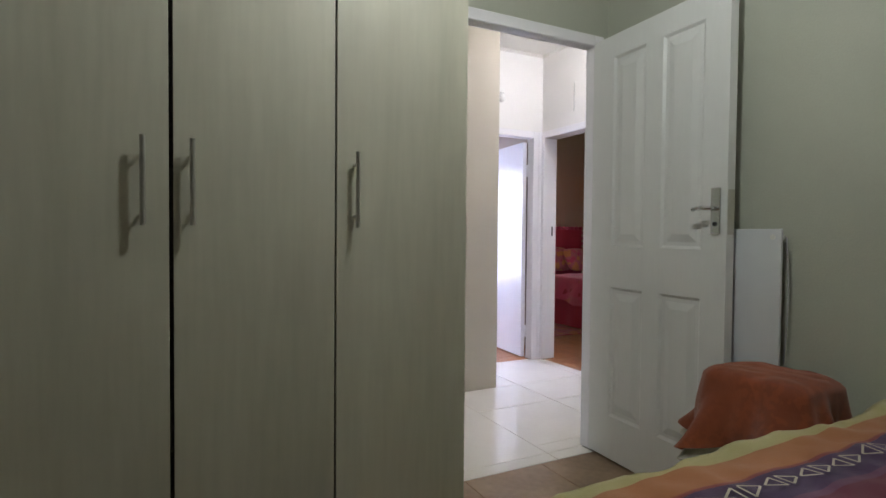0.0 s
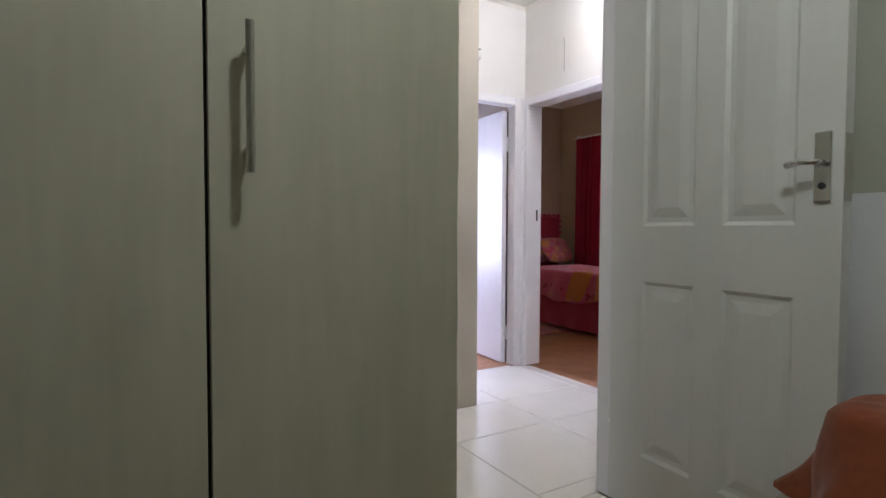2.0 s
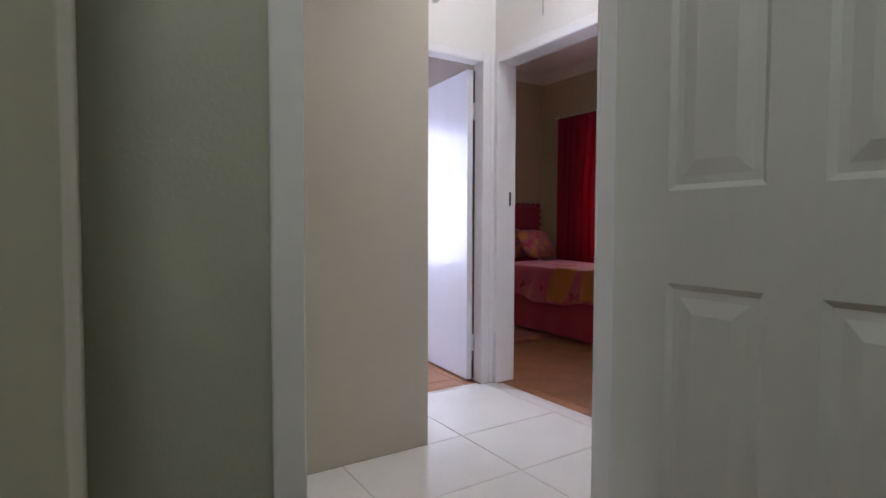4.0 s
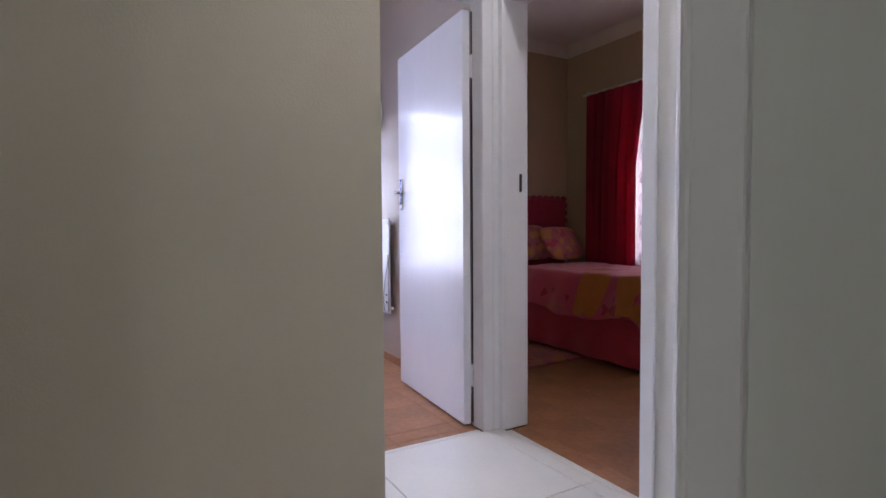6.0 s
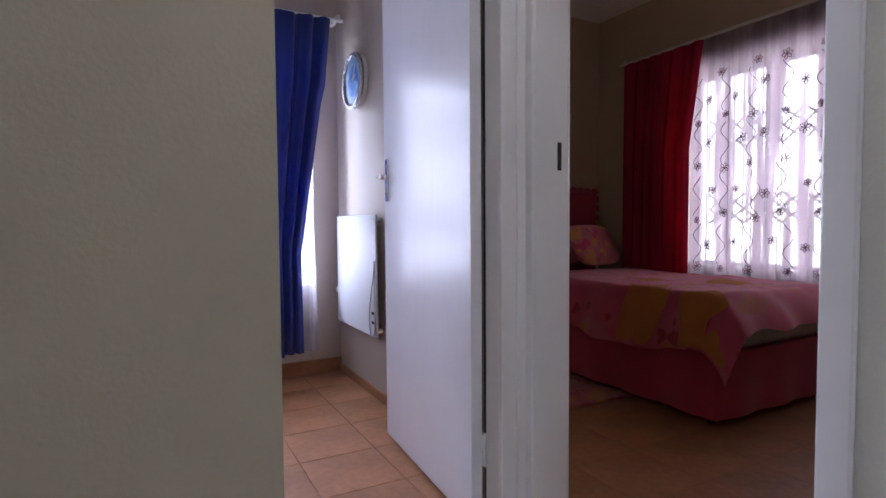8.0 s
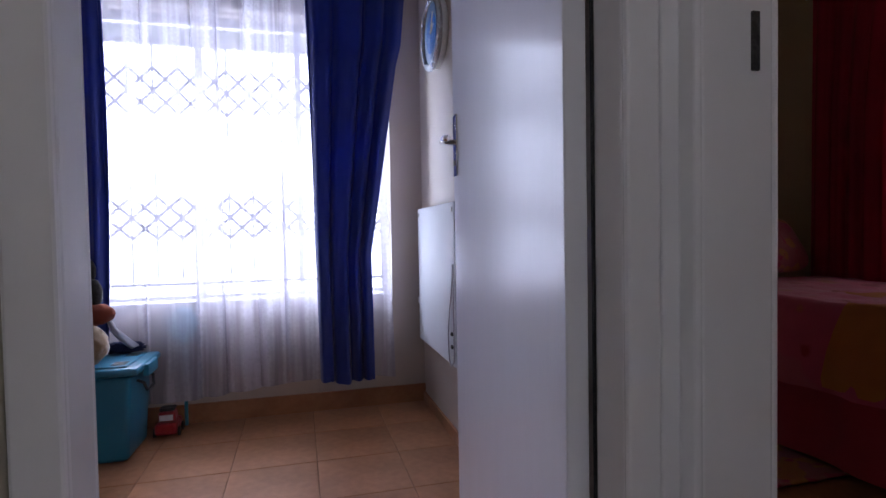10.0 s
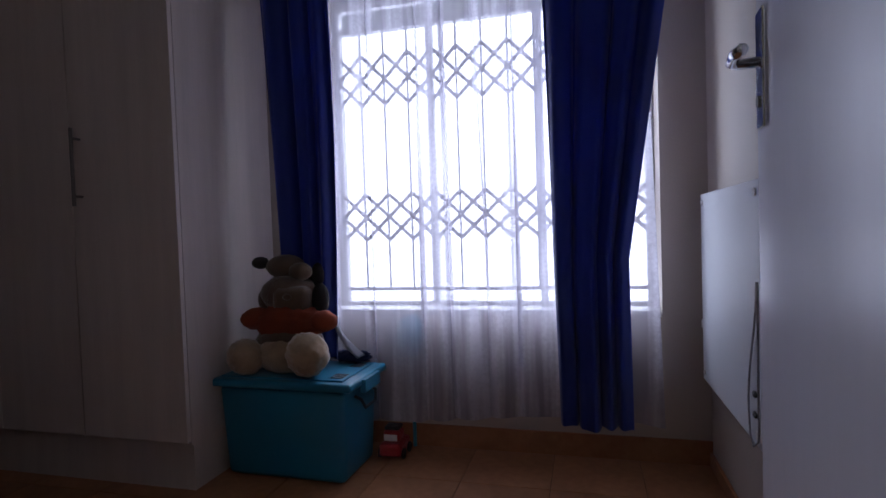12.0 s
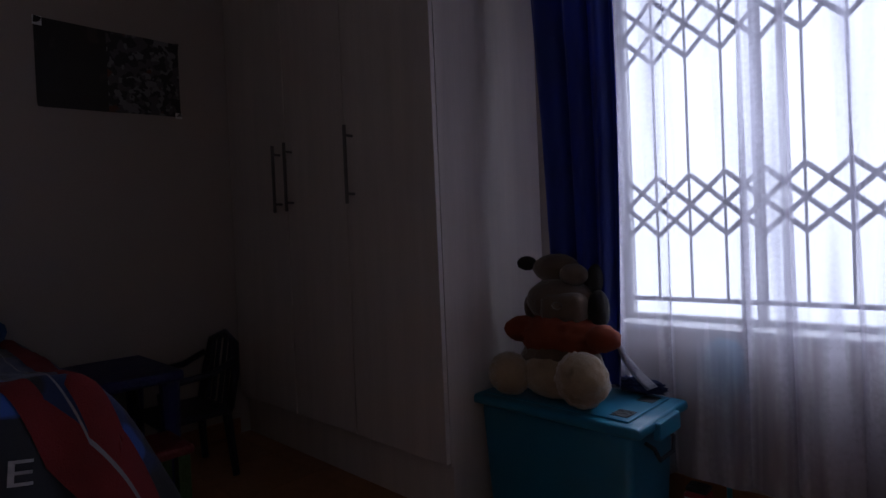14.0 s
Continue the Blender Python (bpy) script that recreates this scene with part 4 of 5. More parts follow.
ball(bm, (1.505, 5.512, 0.662), 0.014, 2, 0, (1.3, 0.7, 0.9))
ball(bm, (1.365, 5.60, 0.640), 0.045, 3, 0, (0.8, 0.7, 1.1), 0.08)
ball(bm, (1.600, 5.595, 0.645), 0.045, 3, 3, (0.75, 0.8, 1.35), 0.08)
solo("teddy_bear", bm, [M_FUR, M_FUR_PALE, M_SHIRT, M_DARKFUR], "tan teddy bear in an orange shirt sitting on a storage box", "plush toy", smooth=True)
bm = bmesh.new()
ball(bm, (1.46, 5.65, 0.705), 0.085, 4, 0, (1.1, 0.6, 0.8), 0.06)
ball(bm, (1.445, 5.615, 0.770), 0.066, 4, 0, (1.25, 0.75, 0.72), 0.06)
ball(bm, (1.525, 5.585, 0.752), 0.042, 3, 0, (1.15, 0.8, 0.85), 0.06)
ball(bm, (1.335, 5.61, 0.787), 0.034, 3, 1, (1.15, 0.55, 0.72), 0.08)
ball(bm, (1.580, 5.62, 0.735), 0.036, 3, 1, (0.7, 0.6, 1.35), 0.08)
solo("plush_dog", bm, [material("beige_plush", (0.12, 0.08, 0.052), 0.95, var=0.25, scale=18, fine=240, bump=0.006, sheen=0.2), M_DARKFUR], "beige plush dog with black ears leaning on a teddy bear", "plush toy", smooth=True)

# cloth slipped from the curtain's edge onto the lid
rag = thing("crumpled_cloth", (1.67, 5.70, LIDTOP), "small crumpled navy cloth with a white edge on a box lid", "cloth")
bm = bmesh.new()
ball(bm, (1.675, 5.698, 0.402), 0.055, 4, 0, (1.35, 0.55, 0.42), 0.5)
part("cloth", bm, material("navy_cloth", (0.02, 0.03, 0.09), 0.9), rag, smooth=True)
bm = bmesh.new()
sheet(bm, lambda u, v: (1.600 + 0.028 * u + 0.11 * v * v, 5.672 + 0.012 * math.sin(u * 5 + 3 * v), 0.56 - 0.16 * v + 0.01 * u), 8, 14, 0.003)
part("edge_strip", bm, material("white_cotton_edge", (0.42, 0.42, 0.48), 0.9), rag, "white folded cloth edge", smooth=True)
bm = bmesh.new()
ball(bm, (1.885, 5.828, 0.46), 0.085, 3, 0, (0.8, 0.12, 1.0), 0.1)
rod(bm, (1.885, 5.828, 0.0), (1.885, 5.828, 0.40), 0.008, 8)
solo("toy_paddle", bm, [material("sky_blue_plastic", (0.05, 0.35, 0.55), 0.4)], "light blue plastic toy standing behind the lace curtain", "toy", smooth=True)
bm = bmesh.new()
toy = thing("toy_truck", (1.83, 5.73, 0), "red plastic toy truck on the floor beside a storage box", "toy")
M_TOYRED = material("red_toy_plastic", (0.35, 0.015, 0.02), 0.3)
box(bm, 1.785, 1.875, 5.67, 5.80, 0.012, 0.062, bevel=0.012)
part("body", bm, M_TOYRED, toy)
part("cabin", bbox(1.795, 1.865, 5.69, 5.76, 0.0625, 0.108, bevel=0.014, seg=3), M_TOYRED, toy)
part("windscreen", bbox(1.803, 1.857, 5.6865, 5.6895, 0.072, 0.096), M_PLASTIC_W, toy, "pale window strip")
part("roof_rack", bbox(1.80, 1.86, 5.70, 5.755, 0.1085, 0.122, bevel=0.004), M_BLACK, toy, "black roof piece")
for x0 in (1.777, 1.8755):
    for yc in (5.70, 5.77):
        bm = bmesh.new()
        rod(bm, (x0, yc, 0.02), (x0 + 0.0075, yc, 0.02), 0.02, 16)
        part("wheel", bm, M_BLACK, toy)

# child's bed, table and chair in the dark corner
kbed = thing("childs_bed", (0.45, 4.2, 0), "low child's bed with a printed duvet hanging over its end", "bed")
part("base", bbox(-0.08, 0.92, 3.895, 4.36, 0.0, 0.3, bevel=0.01), M_DARKWOOD, kbed)
part("mattress", bbox(-0.08, 0.93, 3.895, 4.37, 0.302, 0.50, bevel=0.04, seg=3), material("blue_ticking", (0.1, 0.14, 0.3), 0.9), kbed)
M_DUVET2 = blotched("printed_duvet_red_blue", (0.015, 0.03, 0.10), [(4.5, 0.50, (0.014, 0.014, 0.02)), (5.0, 0.56, (0.025, 0.09, 0.36)), (9.0, 0.60, (0.012, 0.012, 0.018))])


def duvet_two(u, v):
    x, y = -0.07 + 1.115 * u, 3.90 + 0.685 * v
    n = 0.02 * noise.noise(Vector((x * 5, y * 5, 4))) + 0.01 * noise.noise(Vector((x * 14, y * 14, 9)))
    e1, e2 = max(0, (u - 0.86) / 0.14), max(0, (v - 0.70) / 0.30)
    z = 0.60 + n - 0.40 * e1 ** 1.6 - 0.34 * e2 ** 1.6 - (0.05 * e1 * e2)
    return (x + 0.03 * e1 * math.sin(y * 30), y + 0.03 * e2 * math.sin(x * 22), max(z, 0.06))


bm = bmesh.new()
sheet(bm, duvet_two, 80, 50, 0.0)
duv = solo("printed_duvet", bm, M_DUVET2, "dark blue and red printed duvet with white letters, hanging down", "duvet", smooth=True)


def print_band(name, line, width, mat, label, lift):
    """A printed band that follows the duvet's surface along a line of (u, v)."""
    pts = []
    for (u0, v0), (u1, v1) in zip(line, line[1:]):
        pts += [Vector((u0 + (u1 - u0) * k / 14, v0 + (v1 - v0) * k / 14)) for k in range(14)]
    pts.append(Vector(line[-1]))

    def f(u, v):
        i = min(int(u * (len(pts) - 1)), len(pts) - 2)
        q = pts[i].lerp(pts[i + 1], u * (len(pts) - 1) - i)
        n = (pts[i + 1] - pts[i]).orthogonal().normalized()
        q = q + n * width * (v - 0.5)
        e = 0.004
        uu, vv = min(max(q.x, e), 1 - e), min(max(q.y, e), 1 - e)
        p0 = Vector(duvet_two(uu, vv))
        nrm = (Vector(duvet_two(uu + e, vv)) - p0).cross(Vector(duvet_two(uu, vv + e)) - p0)
        return p0 + (nrm.normalized() if nrm.length > 1e-9 else Vector((0, 0, 1))) * lift
    bm = bmesh.new()
    sheet(bm, f, len(pts) - 1, 8)
    part(name, bm, mat, duv, label, smooth=True)


M_PRINTRED = material("dark_red_print", (0.20, 0.016, 0.018), 0.9, var=0.2, scale=9, fine=320)
M_PRINTPALE = material("pale_grey_print", (0.24, 0.23, 0.26), 0.9)
print_band("printed_band", [(0.10, 0.70), (0.62, 0.68), (0.86, 0.72), (0.94, 0.80), (0.97, 0.97)], 0.075, M_PRINTRED, "dark red printed band", 0.004)
print_band("printed_band", [(0.55, 0.50), (0.82, 0.50), (0.92, 0.62), (0.97, 0.80)], 0.05, M_PRINTRED, "dark red printed band", 0.004)
print_band("printed_line", [(0.20, 0.625), (0.62, 0.60), (0.85, 0.63), (0.93, 0.73), (0.955, 0.92)], 0.0045, M_PRINTPALE, "thin pale printed line", 0.006)
bm = bmesh.new()
ball(bm, (0.12, 4.2, 0.64), 0.2, 3, 0, (0.8, 0.9, 0.42), 0.06)
solo("pillow", bm, [material("blue_pillowcase", (0.015, 0.07, 0.18), 0.9, fine=300)], "plump dark blue pillow on a child's bed", "pillow", smooth=True)


def plate_letters(parent, text, at, rx, ry, rz, size, mat):
    cu = bpy.data.curves.new("lettering", 'FONT')
    cu.body, cu.size, cu.extrude = text, size, 0.001
    cu.materials.append(mat)
    o = new("lettering", cu)
    dg = bpy.context.evaluated_depsgraph_get()
    me = bpy.data.meshes.new_from_object(o.evaluated_get(dg))
    bpy.data.objects.remove(o)
    lo = new("lettering", me)
    lo.matrix_world = pose(*at, rx, ry, rz)
    m = lo.matrix_world.copy()
    lo.parent = parent
    lo.matrix_parent_inverse = parent.matrix_world.inverted()
    lo.matrix_basis = m
    tagged(lo, "bold pale printed letters")
    return lo


M_LETTER = material("pale_print", (0.5, 0.48, 0.5), 0.9)
face = Matrix.Rotation(radians(58), 4, 'Z') @ Matrix.Rotation(radians(78), 4, 'X')
letter = plate_letters(duv, "E", (0, 0, 0), 0, 0, 0, 0.085, M_LETTER)
letter.matrix_basis = Matrix.Translation((1.028, 4.240, 0.428)) @ face @ Matrix.Diagonal((1.3, 0.85, 1, 1))
bm = bmesh.new()
box(bm, -0.03, 0.0, -0.02, 0.02, -0.001, 0.001)
box(bm, 0.025, 0.05, -0.02, 0.02, -0.001, 0.001)
bmesh.ops.transform(bm, matrix=Matrix.Translation((1.045, 4.262, 0.375)) @ face, verts=bm.verts)
part("printed_bar", bm, M_LETTER, duv, "pale printed bars")

ktab = thing("childs_table", (0.5, 4.75, 0), "low blue plastic child's table", "table")
M_KBLUE = material("dark_blue_plastic", (0.012, 0.014, 0.10), 0.4, var=0.08)
part("tabletop", bbox(-0.06, 0.40, 4.46, 4.83, 0.42, 0.46, bevel=0.012), M_KBLUE, ktab)
for lx in (-0.02, 0.36):
    for ly in (4.50, 4.79):
        bm = bmesh.new()
        rod(bm, (lx, ly, 0), (lx, ly, 0.4195), 0.026, 12, r2=0.034)
        part("leg", bm, M_KBLUE, ktab, smooth=False)
bm = bmesh.new()
box(bm, 0.42, 0.64, 4.58, 4.76, 0.24, 0.27, bevel=0.01)
solo_st = thing("childs_stool", (0.53, 4.67, 0), "small plastic child's stool with a red seat and green legs", "stool")
part("seat", bm, material("dark_red_plastic", (0.18, 0.015, 0.012), 0.4), solo_st)
for lx in (0.45, 0.61):
    for ly in (4.61, 4.73):
        part("leg", bbox(lx - 0.018, lx + 0.018, ly - 0.018, ly + 0.018, 0, 0.2395), material("green_plastic", (0.04, 0.10, 0.02), 0.4), solo_st)

kchair = thing("childs_armchair", (0.2, 5.02, 0), "small dark plastic armchair with slatted back beside a cupboard", "chair")
M_NAVY = material("dark_navy_plastic", (0.012, 0.012, 0.03), 0.35, var=0.08)
part("seat", bbox(0.06, 0.36, 4.86, 5.16, 0.26, 0.285, bevel=0.008), M_NAVY, kchair)
for lx, ly in ((0.08, 4.88), (0.34, 4.88), (0.08, 5.14), (0.34, 5.14)):
    bm = bmesh.new()
    sx = -0.02 if lx < 0.2 else 0.02
    rod(bm, (lx + sx, ly + (0.02 if ly > 5 else -0.02), 0), (lx, ly, 0.2595), 0.015, 8, r2=0.02)
    part("leg", bm, M_NAVY, kchair)
bm = bmesh.new()
tube(bm, [(0.07, 5.15, 0.28), (0.07, 5.18, 0.42), (0.10, 5.20, 0.54), (0.21, 5.21, 0.575), (0.32, 5.20, 0.54), (0.35, 5.18, 0.42), (0.35, 5.15, 0.28)], 0.017, 8)
back = part("backrest", bm, M_NAVY, kchair, smooth=True)
for x in (0.13, 0.18, 0.24, 0.29):
    bm = bmesh.new()
    rod(bm, (x, 5.155, 0.287), (x, 5.20, 0.555), 0.010, 8)
    part("back_slat", bm, M_NAVY, back)
for x in (0.06, 0.36):
    bm = bmesh.new()
    tube(bm, [(x, 4.88, 0.28), (x, 4.87, 0.40), (x, 4.92, 0.43), (x, 5.08, 0.44), (x, 5.18, 0.48)], 0.014, 8)
    part("armrest", bm, M_NAVY, kchair, smooth=True)

kchair.location = (0.19, 4.90, 0)
kchair.scale = (0.95, 0.9, 0.93)

# ---- pink bedroom ----
gw = thing("window_2", (5.35, 4.3, WG[2]), "white-framed bedroom window with an iron lattice guard", "window", kind="structure")
gy0, gy1, gz0, gz1 = WG[0] + 0.002, WG[1] - 0.002, WG[2] + 0.002, WG[3] - 0.002
for b in ((5.40, 5.435, gy0, gy0 + 0.03, gz0, gz1), (5.40, 5.435, gy1 - 0.03, gy1, gz0, gz1), (5.40, 5.435, gy0 + 0.03, gy1 - 0.03, gz0, gz0 + 0.035), (5.40, 5.435, gy0 + 0.03, gy1 - 0.03, gz1 - 0.035, gz1)):
    part("frame_bar", bbox(*b, bevel=0.003), M_WINFRAME, gw)
for y in (4.05, 4.55):
    part("mullion", bbox(5.40, 5.43, y - 0.014, y + 0.014, gz0 + 0.035, gz1 - 0.035), M_WINFRAME, gw)
part("sill", bbox(5.26, 5.398, gy0, gy1, gz0, gz0 + 0.02, bevel=0.003), M_WINFRAME, gw)
for a, b in ((gy0 + 0.03, 4.036), (4.064, 4.536), (4.564, gy1 - 0.03)):
    pane(gw, 5.412, 5.416, a, b, gz0 + 0.035, gz1 - 0.035)
guard2 = thing("burglar_guard", (5.33, 4.3, 0.66), "folding grey iron lattice guard inside the window", "burglar guard")
lattice(guard2, 'y', 5.335, 3.58, 5.02, 0.665, 1.93, [(0.93, 1.12), (1.42, 1.62)], 0.12, 0.007)
curtain("net_curtain", 'y', 5.20, "sheer white net curtain with dark pink embroidered flowers", M_LACE2, 2.13, 0.58, lambda v: (3.2, 5.10), 12, 0.014, thick=0.0, swing=2.0, nu=300, nv=24)
net = bpy.data.objects["net_curtain"]
M_THREAD = material("plum_embroidery_thread", (0.10, 0.03, 0.06), 0.9)
rnd = random.Random(5)
for row in range(9):
    for col in range(8):
        fy = 3.55 + 0.19 * col + rnd.uniform(-0.03, 0.03) + (0.09 if row % 2 else 0)
        fz = 0.66 + 0.155 * row + rnd.uniform(-0.03, 0.03)
        bm = bmesh.new()
        rr = rnd.uniform(0.022, 0.034)
        a0 = rnd.uniform(0, 1)
        for k in range(6):
            a = a0 + k * math.pi / 3
            ca, sa = math.cos(a), math.sin(a)
            loop = []
            for q in range(7):
                t = q / 6 * 2 * math.pi
                u, w = rr * (0.55 - 0.5 * math.cos(t)), rr * 0.26 * math.sin(t)
                loop.append((5.166, fy + u * ca - w * sa, fz + u * sa + w * ca))
            tube(bm, loop, 0.0024, 4)
        ball(bm, (5.166, fy, fz), 0.007, 1)
        part("embroidered_flower", bm, M_THREAD, net, "plum thread flower")
        if row % 2 == 0 and row < 8:
            bm = bmesh.new()
            tube(bm, [(5.166, fy + 0.03 * math.sin(s * 0.9 + col), fz + 0.026 * s) for s in range(1, 12)], 0.0022, 4)
            part("embroidered_vine", bm, M_THREAD, net, "plum thread vine")
curtain("red_curtain", 'y', 5.15, "plain crimson curtain hanging open beside a window", M_REDCURT, 2.12, 0.40, lambda v: (4.84 + 0.10 * min(1, v * 2.5) , 5.50 + 0.02 * v), 6, 0.022, seed=2.0)
rod2 = thing("curtain_rod", (5.18, 4.3, 2.13), "thin curtain rod above a bedroom window", "curtain rod")
bm = bmesh.new()
rod(bm, (5.18, 3.1, 2.14), (5.18, 5.56, 2.14), 0.010, 12)
part("rod", bm, M_PLASTIC_W, rod2)
part("bracket", bbox(5.18, 5.249, 5.50, 5.52, 2.15, 2.17), M_PLASTIC_W, rod2)

M_PINK = material("pink_bed_valance", (0.38, 0.028, 0.06), 0.85, var=0.15, scale=5, fine=300, bump=0.001, sheen=0.2)
M_PINKPRINT = blotched("pink_printed_duvet", (0.45, 0.065, 0.12), [(3.4, 0.60, (0.42, 0.085, 0.13)), (5.0, 0.62, (0.40, 0.09, 0.05)), (7.0, 0.64, (0.30, 0.02, 0.04))])
M_PILLOW = blotched("pink_orange_pillow_print", (0.42, 0.12, 0.13), [(9, 0.52, (0.50, 0.20, 0.06)), (14, 0.58, (0.45, 0.05, 0.10))])
gbed = thing("single_bed", (4.66, 4.9, 0), "single bed with a pink valance base and pink padded headboard", "bed")
bm = bmesh.new()


def valance(u, v):
    per = [(4.17, 5.78), (4.17, 4.02), (5.08, 4.02), (5.08, 5.78)]
    L = [1.76, 0.91, 1.76]
    d = u * sum(L)
    k = 0
    while k < 2 and d > L[k]:
        d -= L[k]
        k += 1
    a, b = Vector(per[k]), Vector(per[k + 1])
    q = a + (b - a) * min(d / L[k], 1)
    n = Vector((-(b - a).y, (b - a).x)).normalized() * -1
    q = q + n * (0.010 * v * math.sin(u * 90) + 0.004)
    return (q.x, q.y, 0.34 - 0.30 * v)


sheet(bm, valance, 220, 6, 0.0)
part("valance", bm, M_PINK, gbed, smooth=True)
part("base", bbox(4.19, 5.06, 4.04, 5.78, 0.06, 0.335, bevel=0.01), M_PINK, gbed)
part("mattress", bbox(4.18, 5.07, 4.03, 5.78, 0.337, 0.53, bevel=0.05, seg=3), material("white_mattress", (0.6, 0.52, 0.5), 0.9), gbed)
for lx in (4.25, 5.0):
    for ly in (4.1, 5.7):
        bm = bmesh.new()
        rod(bm, (lx, ly, 0), (lx, ly, 0.059), 0.025, 10)
        part("leg", bm, M_BLACK, gbed)
head = part("headboard", bbox(4.16, 5.17, 5.785, 5.845, 0.25, 1.18, bevel=0.015), M_PINK, gbed, "pink padded headboard")
for k in range(20):
    bm = bmesh.new()
    ball(bm, (4.20 + 0.074 * k, 5.81, 1.19) if k < 14 else (5.175, 5.81, 1.13 - 0.074 * (k - 14)), 0.036, 2, 0, (1, 0.8, 0.9))
    part("scallop", bm, M_PINKPRINT, head, smooth=True)


def duvet_three(u, v):
    x, y = 4.10 + 1.02 * u, 3.94 + 1.50 * v
    n = 0.016 * noise.noise(Vector((x * 4, y * 4, 1))) + 0.008 * noise.noise(Vector((x * 12, y * 12, 3)))
    e1, e2 = max(0, (0.11 - u) / 0.11), max(0, (0.08 - v) / 0.08)
    z = 0.60 + n - (0.25 + 0.05 * math.sin(y * 4 + 2.2)) * e1 ** 1.3 - 0.16 * e2 ** 1.5
    return (x + 0.02 * e1 * math.sin(y * 21), y + 0.02 * e2 * math.sin(x * 19), z)


bm = bmesh.new()
sheet(bm, duvet_three, 60, 90, 0.0)
pduv = solo("pink_duvet", bm, M_PINKPRINT, "pink printed duvet with orange patches spread on a single bed", "duvet", smooth=True)


M_PRINTORANGE = material("orange_yellow_print", (0.44, 0.145, 0.035), 0.9, var=0.15, scale=9, fine=320)
for cu, cv, ru, rv, sd in ((0.10, 0.34, 0.12, 0.085, 1.0), (0.07, 0.12, 0.10, 0.065, 4.0), (0.02, 0.05, 0.02, 0.03, 7.0), (0.40, 0.52, 0.08, 0.06, 9.0), (0.62, 0.28, 0.10, 0.07, 12.0)):
    def petal(u, v):
        a = u * 2 * math.pi
        r = v * (1 + 0.22 * math.sin(3 * a + sd) + 0.10 * math.sin(5 * a + 2 * sd))
        uu, vv = min(max(cu + ru * r * math.cos(a), 0.004), 0.99), min(max(cv + rv * r * math.sin(a), 0.004), 0.99)
        p0, e = Vector(duvet_three(uu, vv)), 0.004
        n = (Vector(duvet_three(uu + e, vv)) - p0).cross(Vector(duvet_three(uu, vv + e)) - p0).normalized()
        return p0 + n * 0.004
    bm = bmesh.new()
    sheet(bm, petal, 40, 10)
    bmesh.ops.remove_doubles(bm, verts=bm.verts, dist=0.0003)
    part("orange_print", bm, M_PRINTORANGE, pduv, "orange printed flower patch", smooth=True)


def pillow(name, c, r, label, mat):
    bm = bmesh.new()
    ball(bm, (0, 0, 0), 1.0, 4, 0, (1, 1, 1))
    for v in bm.verts:
        p = v.co
        sx = math.copysign(abs(p.x) ** 0.55, p.x)
        sz = math.copysign(abs(p.z) ** 0.55, p.z)
        v.co = Vector((sx * 0.24, p.y * 0.075 * (1 - 0.5 * max(abs(sx), abs(sz)) ** 4), sz * 0.17))
    bmesh.ops.transform(bm, matrix=pose(*c, *r), verts=bm.verts)
    return solo(name, bm, mat, label, "pillow", smooth=True)


pillow("pillow", (4.58, 5.62, 0.785), (-25, 0, 0), "pink and orange printed pillow leaning on a headboard", M_PILLOW)
pillow("pillow", (4.86, 5.50, 0.775), (-32, 0, 8), "pink printed scatter cushion with an orange centre on a bed", M_PILLOW)
bm = bmesh.new()
sheet(bm, lambda u, v: (3.72 + 0.50 * u, 4.55 + 0.75 * v, 0.012 + 0.003 * noise.noise(Vector((u * 9, v * 9, 1)))), 30, 40, 0.006)
solo("small_rug", bm, M_PILLOW, "small faded pink rug on the floor beside a bed", "rug", smooth=True)
bm = bmesh.new()
for k in range(4):
    box(bm, 4.585 - 0.01, 4.635, 5.843, 5.8485, 1.30 + 0.09 * k, 1.36 + 0.09 * k)
solo("wall_decal", bm, M_BLACK, "narrow dark wall decoration above a headboard", "decoration")

# ---- skirting ----
skirt = [("skirting_boys_north", (1.25, 3.022, 5.838, 5.849, 0.0, 0.09)), ("skirting_boys_east", (3.010, 3.0215, 3.90, 5.838, 0.0, 0.05)),
         ("skirting_boys_west", (-0.0995, -0.091, 3.90, 5.26, 0.0, 0.075)), ("skirting_girls_north", (3.17, 5.24, 5.840, 5.849, 0.0, 0.075))]
for nm, b in skirt:
    solo(nm, bbox(*b, bevel=0.002), M_BTILE, "terracotta tile skirting along a wall", "skirting", "structure")

# ---- tiled floors, piece by piece ----


def tile_mesh(name, w, h, mat, gap=0.004, t=0.010, bevel=0.0025):
    bm = bmesh.new()
    a, b = w / 2 - gap / 2, h / 2 - gap / 2
    top = [bm.verts.new((x * (a - bevel), y * (b - bevel), 0)) for x, y in ((-1, -1), (1, -1), (1, 1), (-1, 1))]
    mid = [bm.verts.new((x * a, y * b, -bevel)) for x, y in ((-1, -1), (1, -1), (1, 1), (-1, 1))]
    low = [bm.verts.new((x * a, y * b, -t)) for x, y in ((-1, -1), (1, -1), (1, 1), (-1, 1))]
    bm.faces.new(top)
    for p, q in ((mid, top), (low, mid)):
        for k in range(4):
            bm.faces.new((p[k], p[(k + 1) % 4], q[(k + 1) % 4], q[k]))
    me = bpy.data.meshes.new(name)
    bm.to_mesh(me)
    bm.free()
    me.materials.append(mat)
    return me


